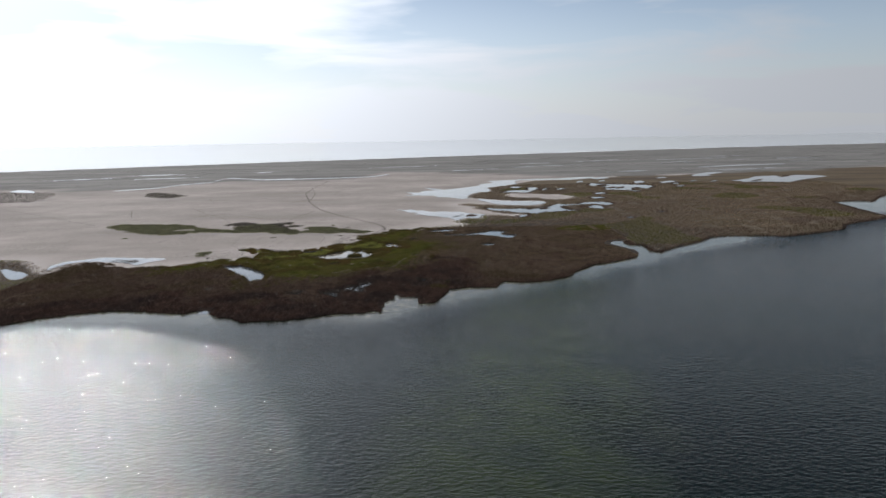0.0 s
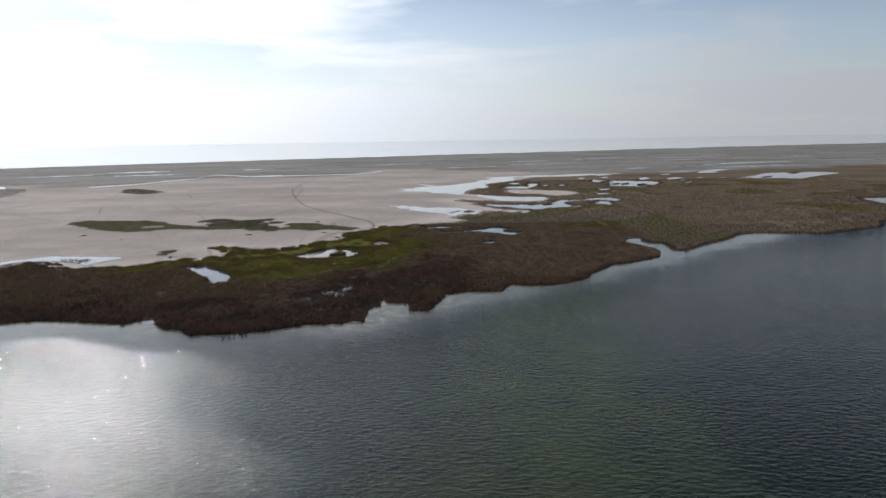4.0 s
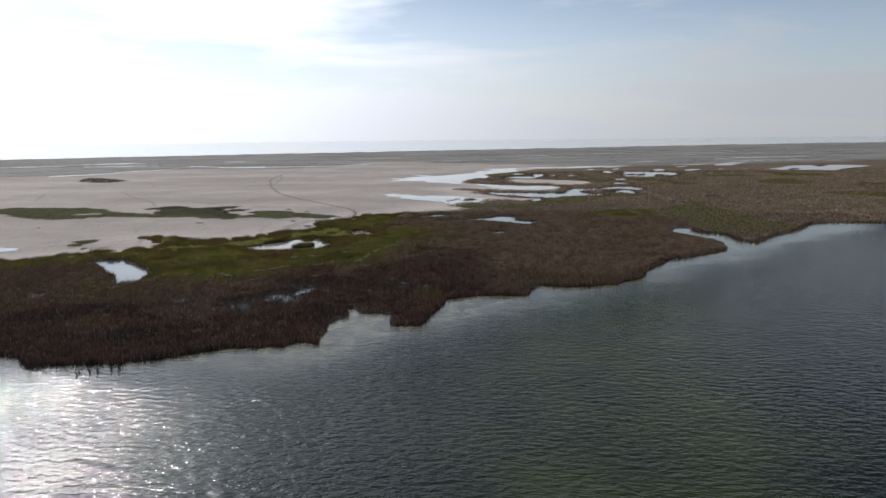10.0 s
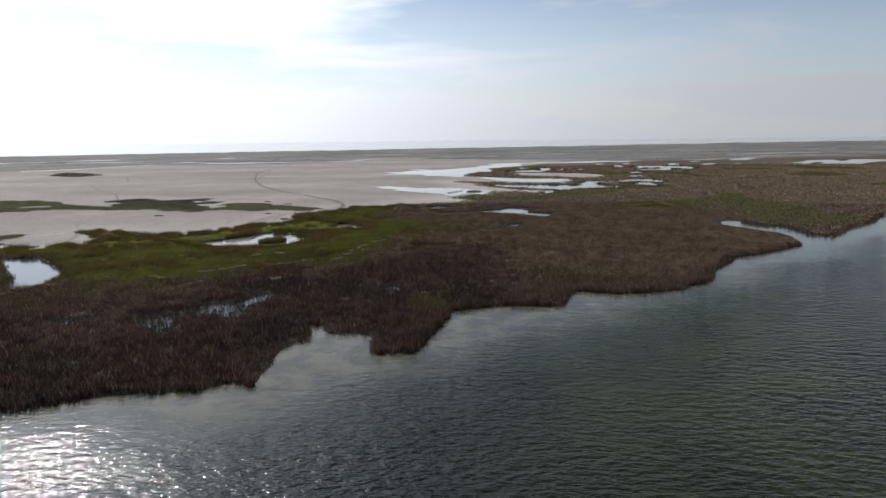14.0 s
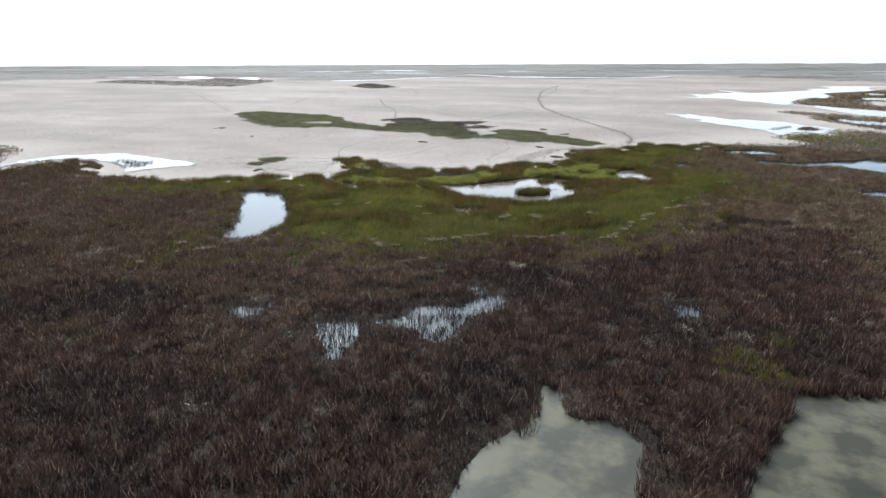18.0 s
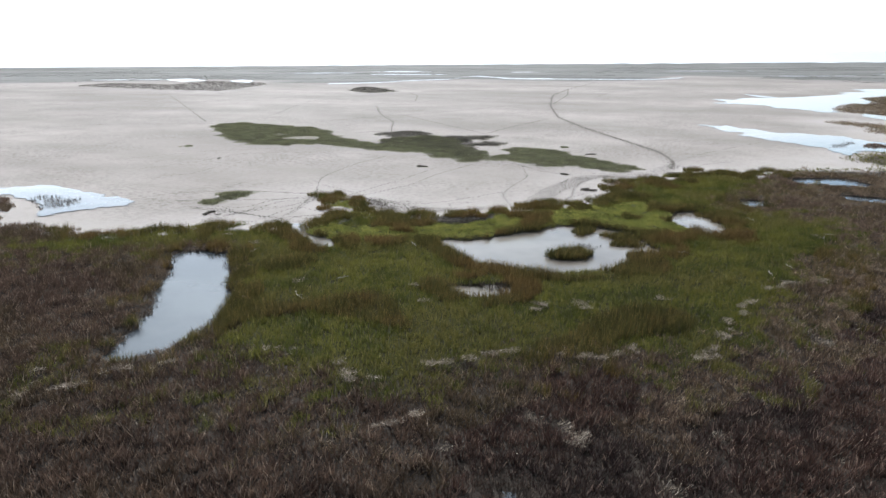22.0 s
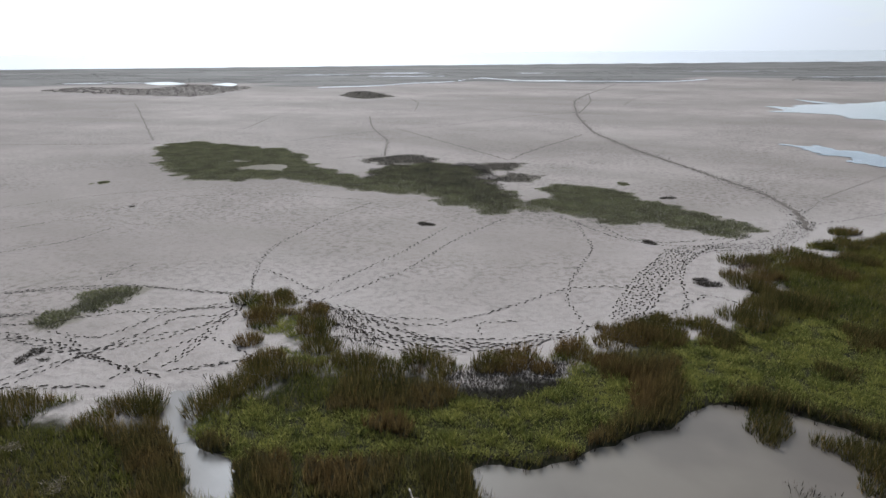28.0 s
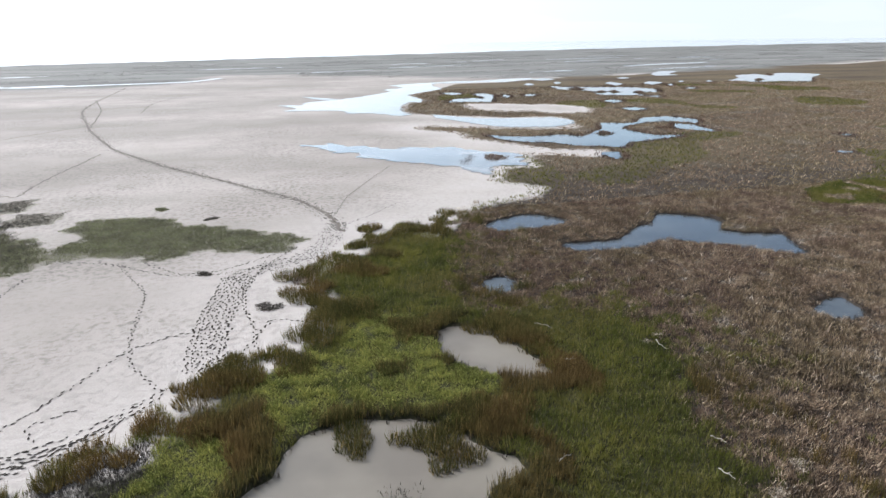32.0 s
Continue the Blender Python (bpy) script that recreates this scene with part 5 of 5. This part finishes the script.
def pond_fringe():
    p = np.vstack([spline(PONDS[k], 0.3) for k in ("a", "b", "s", "f", "g", "h", "i", "e")])
    p = p + RNG.normal(0, 0.3, p.shape)
    z, marsh, green, lag, pond, coast = fields(p[:, 0], p[:, 1])
    ok = (pond > -0.35) & (pond < 0.8)
    clumps("pond_edge_rushes", places(p[:, 0], p[:, 1], np.maximum(z, -0.05), ok), STEM, 7, 0.5, 0.2, 0.05, 0.3, "dark rush stems fringing the ponds", "rushes")
    x, y = scatter(-48, -2, 72, 112, 0.42)
    wet = np.minimum.reduce([depth_in(PONDS[k], x, y, 6.0) for k in ("d", "d_west", "d_south", "e", "j", "bay")])
    core = patchy(x, y, 2.2, 8.0)
    open_bay = depth_in(PONDS["bay"], x, y, 6.0) < -0.9
    ok = ~open_bay & (depth_in(LAGOON_LINE, x, y) > 0.8) & (wet < 0.9) & ((core > 0.02) | ((wet > -0.7) & (core > -0.3)) | (depth_in(PONDS["d_south"], x, y, 6.0) < 0.9))
    clumps("flooded_reeds", places(x, y, 0 * x - 0.02, ok), STEM, 9, 0.7, 0.24, 0.045, 0.35, "blackened reed stems standing in the flooded hollows", "reeds")
    bx, by = scatter(-36, -22, 132, 152, 0.33)
    ok = (depth_in(spline(B_ISLET, 0.5, True, 0.3), bx, by, 5.0) < 0.0) & (patchy(bx, by, 1.2, 6.0) > -0.15)
    clumps("rush_islet", places(bx, by, 0 * bx + 0.05, ok), RUSH, 9, 0.6, 0.22, 0.055, 0.35, "small rush islet standing in the pond", "rushes")
    ok = (depth_in(PONDS["b_small"], bx, by, 5.0) < 0.1) & (patchy(bx, by, 1.4, 4.0) > -0.25)
    clumps("pool_rushes", places(bx, by, 0 * bx - 0.02, ok), STEM, 7, 0.7, 0.2, 0.05, 0.3, "dark rush stems standing in the small pool", "rushes")


def islet(name, outline, material, step, tall, blades, width, label, category, wob=0.8):
    line = ragged(spline(outline, 0.7, True, wob, 6.0), 1.7 if wob == 0.8 else 0.5, 6.0)
    lo, hi = line.min(0) - 1, line.max(0) + 1
    x, y = scatter(lo[0], hi[0], lo[1], hi[1], step)
    d = depth_in(line, x, y, 5.0) + 1.3 * patchy(x, y, 3.0, 3.0) + 0.9 * patchy(x, y, 1.1, 4.0)
    ok = (d < 0) & (~in_pools(POOLS, x, y) if material in (DARK, SCRUB) else True) & ~in_any([ragged(spline(p, 0.4, True, 0.5), 1.0, 3.0) for p in HOLES], x, y)
    x, y, d = x[ok], y[ok], d[ok]
    z = np.maximum(fields(x, y)[0], -0.03)
    return clumps(name, np.stack([x, y, z], 1), material, blades, tall * np.clip(0.5 - d / 3, 0.5, 1.0), step * 0.75, width, 0.45 if material in (RUSH, STEM, REED) else 1.5, label, category)


plant_near()
plant_far()
shore_fringe()
pond_fringe()
islet("saltbush_islet", ISLE_MAIN, SCRUB, 0.34, 0.26, 11, 0.11, "large low grey-green saltbush islet on the mud flat", "islet")
islet("saltbush_islet", ISLE_EAST, SCRUB, 0.34, 0.26, 14, 0.1, "long green saltbush islet by the cattle track", "islet")
islet("saltbush_islet", ISLE_JOIN, SCRUB, 0.34, 0.24, 11, 0.1, "narrow low saltbush neck joining two islets", "islet", 0.3)
for outline in (ISLE_NORTH, ISLE_NORTH_EAST, ISLE_SLIVER):
    islet("withered_islet", outline, DARK, 0.36, 0.18, 12, 0.1, "dark withered saltbush patch beside the islet", "islet")
islet("withered_islet", ISLE_DARK, DARK, 0.42, 0.3, 7, 0.09, "dark withered saltbush along the north side of the islet", "islet", 0.5)
islet("saltbush_islet", MOUND, SCRUB, 0.3, 0.4, 10, 0.1, "small green saltbush mound with trodden edges", "islet", 0.3)
# far islets take the grey bush colour in place of haze
islet("saltbush_islet", ISLE_FAR, DARK, 1.3, 0.3, 7, 0.4, "distant saltbush islet, greyed in colour for haze", "islet")
islet("saltbush_islet", ISLE_WEST, DARK, 2.4, 0.3, 6, 0.7, "distant saltbush flats between pools, greyed in colour for haze", "islet", 3.0)
for outline in BARS:
    islet("reed_islet", outline, REED, 0.6, 0.6, 9, 0.2, "narrow brown reed islet lying in a shallow lake", "islet", 0.5)
for outline in (RUSHES_POND, RUSHES_POND_EAST):
    islet("rush_clump", outline, RUSH, 0.27, 1.0, 11, 0.05, "russet rush clump standing in the pond margin", "rushes", 0.3)
for outline in RUSH_STANDS:
    islet("rush_clump", outline, RUSH, 0.27, 1.0, 11, 0.05, "rounded stand of russet and olive rushes", "rushes", 0.4)
for outline in (STEMS_EDGE, STEMS_OUTLET, STEMS_OUTLET_EAST, SPARSE_STEMS):
    islet("dark_stems", outline, STEM, 0.5, 0.6, 7, 0.05, "sparse blackened rush stems on white mud", "rushes", 0.3)
for outline in (STEMS_POOL, STEMS_EAST):
    islet("pool_stems", outline, STEM, 0.8, 0.8, 8, 0.1, "dark rush stems standing in shallow water", "rushes", 0.3)
for i, (tx, ty) in enumerate(TUSSOCKS):
    s = 1.0 + 0.25 * math.sin(3.1 * i)
    ring = [(tx + s * 1.1 * math.cos(a), ty + s * 0.9 * math.sin(a)) for a in np.arange(6) * math.pi / 3]
    islet("saltbush_tussock", ring, DARK if i % 3 != 2 else SCRUB, 0.2, 0.3, 11, 0.1, "lone low saltbush tussock on the mud flat", "tussock", 0.2)


# ---- rush tussocks along the edge of the flat ----
def rush_tussock(seed, radius, tall):
    rnd = np.random.default_rng(seed)
    n = 420
    r, a = radius * np.sqrt(rnd.uniform(0, 1, n)), rnd.uniform(0, 2 * math.pi, n)
    h = tall * rnd.uniform(0.55, 1.1, n) * (1 - 0.35 * (r / radius) ** 2)
    c, w = rnd.uniform(0, 2 * math.pi, n), 0.02 * rnd.uniform(0.6, 1.5, n)
    bx, by = r * np.cos(a), r * np.sin(a)
    out = 0.35 * h * (r / radius) + 0.08
    v = np.empty((n, 3, 3))
    v[:, 0] = np.stack([bx - w * np.cos(c), by - w * np.sin(c), 0 * h - 0.05], 1)
    v[:, 1] = np.stack([bx + w * np.cos(c), by + w * np.sin(c), 0 * h - 0.05], 1)
    v[:, 2] = np.stack([bx + out * np.cos(a), by + out * np.sin(a), h], 1)
    return tri_mesh("rush_tussock", v.reshape(-1, 3), 3, RUSH)


def edge_tussocks():
    meshes = [rush_tussock(60 + i, 0.75 + 0.22 * i, 0.72 + 0.09 * i) for i in range(5)]
    line = spline(SAND_EDGE, 1.0, False, 0.8, 2.0)
    rnd, k = random.Random(5), 0
    while k < len(line) - 3:
        x, y = line[k] + np.array([rnd.uniform(-0.9, 0.9), rnd.uniform(-1.6, 0.4)])
        k += rnd.choice((2, 3, 3, 4))
        if y > 205:
            break
        z = float(fields(np.array([x]), np.array([y]))[0][0])
        if z < 0.03:
            continue
        ob = tagged(new("rush_tussock", meshes[rnd.randrange(5)]), "dense olive and russet rush tussock at the mud's edge", "rush tussock", "tussocks along the mud flat")
        ob.location, ob.rotation_euler = (x, y, z), (0, 0, rnd.uniform(0, 6.28))


edge_tussocks()


# ---- straw wrack along the edge of the sedge ----
def wrack():
    p = np.vstack([spline(line, 0.1, False, 0.5, 5.0) for line in WRACK_LINES])
    p = np.vstack([p + RNG.normal(0, 0.16, p.shape) for _ in range(2)])
    keep = patchy(p[:, 0], p[:, 1], 1.1, 9.0) > 0.0
    p = p[keep]
    z = fields(p[:, 0], p[:, 1])[0]
    clumps("straw_wrack", np.column_stack([p, z + 0.42]), STRAW, 16, 0.1, 0.2, 0.026, 2.6, "pale tangled line of drifted straw", "straw")
    h = np.array(HEAPS + HEAPS_SOUTH)
    h = np.vstack([h + RNG.normal(0, 0.28, h.shape) for _ in range(9)])
    z = fields(h[:, 0], h[:, 1])[0]
    clumps("straw_heaps", np.column_stack([h, z + 0.35]), STRAW, 16, 0.15, 0.2, 0.03, 2.0, "small heaps of bleached straw lying on the sedge", "straw")


wrack()


# ---- cattle tracks ----
def prints(name, line, gap, side, size, material, label, rows=1, jitter=0.05):
    """Hoof prints as flat dark patches along a line, staggered left and right."""
    p = spline(line, gap, False)
    t = np.gradient(p, axis=0)
    t /= np.hypot(*t.T)[:, None] + 1e-9
    nrm = np.stack([-t[:, 1], t[:, 0]], 1)
    allp, ang = [], []
    for r in range(rows):
        off = (np.where(np.arange(len(p)) % 2, side, -side) + (r - (rows - 1) / 2) * 0.46)[:, None]
        allp.append(p + nrm * off + RNG.normal(0, jitter + 0.06 * (rows > 1), p.shape) + t * RNG.uniform(0, gap * (rows > 1), (len(p), 1)))
        ang.append(np.arctan2(t[:, 1], t[:, 0]))
    q, a = np.vstack(allp), np.concatenate(ang) + RNG.normal(0, 0.3, len(p) * rows)
    # patches lie flat above the mud; the hollows' shade is in their colour
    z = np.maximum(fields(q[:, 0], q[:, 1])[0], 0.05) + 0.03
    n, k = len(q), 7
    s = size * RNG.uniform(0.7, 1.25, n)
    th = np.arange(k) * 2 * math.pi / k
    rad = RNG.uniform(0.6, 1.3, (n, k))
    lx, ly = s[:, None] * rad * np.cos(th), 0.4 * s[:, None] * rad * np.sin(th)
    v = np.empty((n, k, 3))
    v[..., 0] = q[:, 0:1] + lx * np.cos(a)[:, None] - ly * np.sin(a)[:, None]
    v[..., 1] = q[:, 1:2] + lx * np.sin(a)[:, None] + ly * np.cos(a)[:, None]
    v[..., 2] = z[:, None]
    return tagged(new(name, tri_mesh(name, v.reshape(-1, 3), k, material)), label, "hoof prints", kind="stuff")


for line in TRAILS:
    prints("hoof_trail", line, 0.42, 0.09, 0.19, MUD, "trail of hoof prints as flat dark patches on pale mud")
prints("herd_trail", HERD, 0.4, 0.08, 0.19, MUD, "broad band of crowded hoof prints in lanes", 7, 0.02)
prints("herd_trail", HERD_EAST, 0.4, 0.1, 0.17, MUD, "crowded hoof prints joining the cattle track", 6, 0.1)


def track(line, width, label, loose=0):
    """A trodden path: a ragged ribbon of dark mud with loose prints along it."""
    p = spline(line, 0.5, False, 0.5, 2.0)
    t = np.gradient(p, axis=0)
    t /= np.hypot(*t.T)[:, None] + 1e-9
    nrm = np.stack([-t[:, 1], t[:, 0]], 1)
    w = width * (1 + 0.5 * patchy(p[:, 0], p[:, 1], 2.0, 1.0) + 0.6 * patchy(p[:, 0], p[:, 1], 0.7, 2.0))[:, None]
    u = width * (1 + 0.5 * patchy(p[:, 0], p[:, 1], 2.0, 7.0) + 0.6 * patchy(p[:, 0], p[:, 1], 0.7, 8.0))[:, None]
    a, b = p + nrm * w * 0.5, p - nrm * u * 0.5
    z = fields(p[:, 0], p[:, 1])[0] + 0.03
    v = [(*r, h) for r, h in zip(a, z)] + [(*r, h) for r, h in zip(b, z)]
    n = len(p)
    me = mesh_from("cattle_track", v, [(i, n + i, n + i + 1, i + 1) for i in range(n - 1)], TROD)
    tagged(new("cattle_track", me), label, "track", kind="structure")
    if loose:
        prints("track_prints", line, 0.45, 0.2, 0.2, MUD, "loose hoof prints beside the cattle track", loose, 0.3)


track(TRACK, 0.62, "dark trodden cattle track winding over the mud flat", 4)
track(TRACK_FORK, 0.4, "faint fork of the cattle track", 1)
for line in FAINT_TRAILS:
    track(line, 0.3, "faint distant trail trodden across the mud flat", 1)


# ---- posts in the lagoon ----
def part(name, bm, material, parent, label=""):
    me = bpy.data.meshes.new(name)
    bm.to_mesh(me)
    bm.free()
    me.materials.append(material)
    ob = new(name, me)
    ob.parent = parent
    if label:
        ob["label"] = label
    return ob


def tapered(points, radii, sides=8, rough=0.15, seed=0):
    """A bent, uneven round timber through points."""
    rnd, bm, rings = random.Random(seed), bmesh.new(), []
    for i, (p, r) in enumerate(zip(points, radii)):
        d = (Vector(points[min(i + 1, len(points) - 1)]) - Vector(points[max(i - 1, 0)])).normalized()
        s = d.orthogonal().normalized()
        o = d.cross(s)
        rings.append([bm.verts.new(Vector(p) + (s * math.cos(a) + o * math.sin(a)) * r * rnd.uniform(1 - rough, 1 + rough)) for a in (2 * math.pi * k / sides for k in range(sides))])
    for lo, hi in zip(rings, rings[1:]):
        for k in range(sides):
            bm.faces.new((lo[k], lo[(k + 1) % sides], hi[(k + 1) % sides], hi[k]))
    bm.faces.new(rings[0][::-1])
    bm.faces.new(rings[-1])
    bmesh.ops.recalc_face_normals(bm, faces=bm.faces)
    return bm


def fence_post(i, x, y):
    rnd = random.Random(40 + i)
    h, r = rnd.uniform(0.36, 0.5), rnd.uniform(0.045, 0.075)
    lx, ly = rnd.uniform(-0.16, 0.1), rnd.uniform(-0.1, 0.1)
    pts = [(-0.6 * lx, -0.6 * ly, -0.9), (0, 0, 0), (lx * 0.5 + rnd.uniform(-0.02, 0.02), ly * 0.5, h * 0.55), (lx, ly, h * 0.92), (lx * 1.15, ly, h)]
    bm = tapered(pts, [r * 1.1, r, r * 0.9, r * 0.85, r * 0.35], 9, 0.2, i)
    me = bpy.data.meshes.new("fence_post")
    bm.to_mesh(me)
    bm.free()
    me.materials.append(POST)
    ob = tagged(new("fence_post", me), "blackened rotten wooden post leaning in the lagoon", "post", "row of old posts")
    ob.location = (x, y, 0)
    if i == 1:
        part("snapped_brace", tapered([(0.0, 0, 0.03), (0.16, 0.02, 0.12), (0.3, 0.03, 0.3)], [0.035, 0.03, 0.018], 7, 0.2, 5), POST, ob, "snapped slanting brace")
    return ob


for i, (px_, py_) in enumerate(POSTS):
    fence_post(i, px_, py_)


# ---- driftwood ----
def driftwood(i, a, b):
    rnd = random.Random(90 + i)
    a, b = Vector((*a, 0)), Vector((*b, 0))
    d, n = b - a, 6
    side = Vector((-d.y, d.x, 0)).normalized()
    bow = rnd.uniform(-0.15, 0.15) * d.length
    z = float(fields(np.array([a.x]), np.array([a.y]))[0][0]) + 0.32
    pts = [tuple(d * (k / n) + side * bow * math.sin(math.pi * k / n) + Vector((0, 0, 0.05 * math.sin(2.0 * k)))) for k in range(n + 1)]
    r = rnd.uniform(0.03, 0.05)
    ob = new("driftwood_branch")
    ob.location = (a.x, a.y, z)
    tagged(ob, "bleached driftwood branch lying on the sedge", "driftwood", "driftwood")
    part("stem", tapered(pts, [r * (1.1 - 0.1 * k) for k in range(n + 1)], 8, 0.2, i), WOOD, ob)
    f = Vector(pts[3])
    tip = f + side * rnd.choice((-1, 1)) * d.length * 0.16 + d * 0.2 + Vector((0, 0, 0.12))
    part("side_branch", tapered([tuple(f), tuple((f + tip) / 2 + Vector((0, 0, 0.05))), tuple(tip)], [r * 0.6, r * 0.45, r * 0.2], 6, 0.2, i + 50), WOOD, ob)


for logs in (LOGS, LOGS_EAST):
    for i in range(0, len(logs), 2):
        driftwood(i + 20 * (logs is LOGS_EAST), logs[i], logs[i + 1])


# ---- surf ----
def surf():
    verts, faces = [], []
    for row, off in enumerate((6.0, 20.0, 38.0, 62.0)):
        p = spline(COAST, 12, False, 5.0, 20.0 + row)
        t = np.gradient(p, axis=0)
        t /= np.hypot(*t.T)[:, None]
        nrm = np.stack([-t[:, 1], t[:, 0]], 1)
        w = np.clip(3.0 + 7.0 * patchy(p[:, 0], p[:, 1], 60.0, row * 3.0), 0.0, 9.0)
        a, b = p + nrm * off, p + nrm * (off + w[:, None])
        base = len(verts)
        verts += [(*r, 0.15) for r in a] + [(*r, 0.15) for r in b]
        n = len(p)
        faces += [(base + i, base + i + 1, base + n + i + 1, base + n + i) for i in range(n - 1) if w[i] > 0.4 or w[i + 1] > 0.4]
    tagged(new("surf", mesh_from("surf", verts, faces, FOAM)), "broken white lines of surf along the beach", "surf", kind="stuff")


surf()


# ---- scrub plain before the sea ----
def scrub_plain():
    x, y = scatter(-700, 1300, 330, 1500, 7.0)
    d = depth_in(SCRUB_LINE, x, y, 300.0)
    c = depth_in(COAST_LINE, x, y, 300.0)
    u, v = 0.9 * x + 0.44 * y, -0.44 * x + 0.9 * y
    streak = np.array([noise.noise(Vector((a / 110, b / 40, 3.0))) for a, b in zip(u, v)])
    ok = (d < 30 * streak) & (c > 12) & (streak > 0.05)
    x, y = x[ok], y[ok]
    clumps("dune_scrub", np.column_stack([x, y, fields(x, y)[0]]), FAR_SCRUB, 10, 0.2, 4.0, 1.6, 4.0, "low scrub in streaks across the plain before the sea, paled for haze", "scrub")


scrub_plain()


def plain_pools():
    rnd = random.Random(21)
    for i in range(34):
        u = rnd.random()
        cx, cy = -420 + 900 * u, 360 + 330 * u + rnd.uniform(-40, 260)
        a, b, turn = rnd.uniform(12, 45), rnd.uniform(2.5, 6.0), radians(24 + rnd.uniform(-12, 12))
        ring = [(cx + a * math.cos(k) * math.cos(turn) - b * math.sin(k) * math.sin(turn), cy + a * math.cos(k) * math.sin(turn) + b * math.sin(k) * math.cos(turn)) for k in np.arange(8) * math.pi / 4]
        line = ragged(spline(ring, 2.0, True, 1.5, 70.0 + i), 4.0, i)
        h = fields(line[:, 0], line[:, 1])[0]
        if depth_in(SCRUB_LINE, line[:, 0], line[:, 1], 300.0).max() > -3 or h.max() - h.min() > 0.3:
            continue
        sheet("pool_water", line, float(h.max()) + 0.05, FILM, "thin pale pool on the scrub plain", "pool")


plain_pools()
channel = spline(FAR_CHANNEL, 3.0)
film_sheet((channel, 1.5, 77.0), float(fields(channel[:, 0], channel[:, 1])[0].max()) + 0.03)
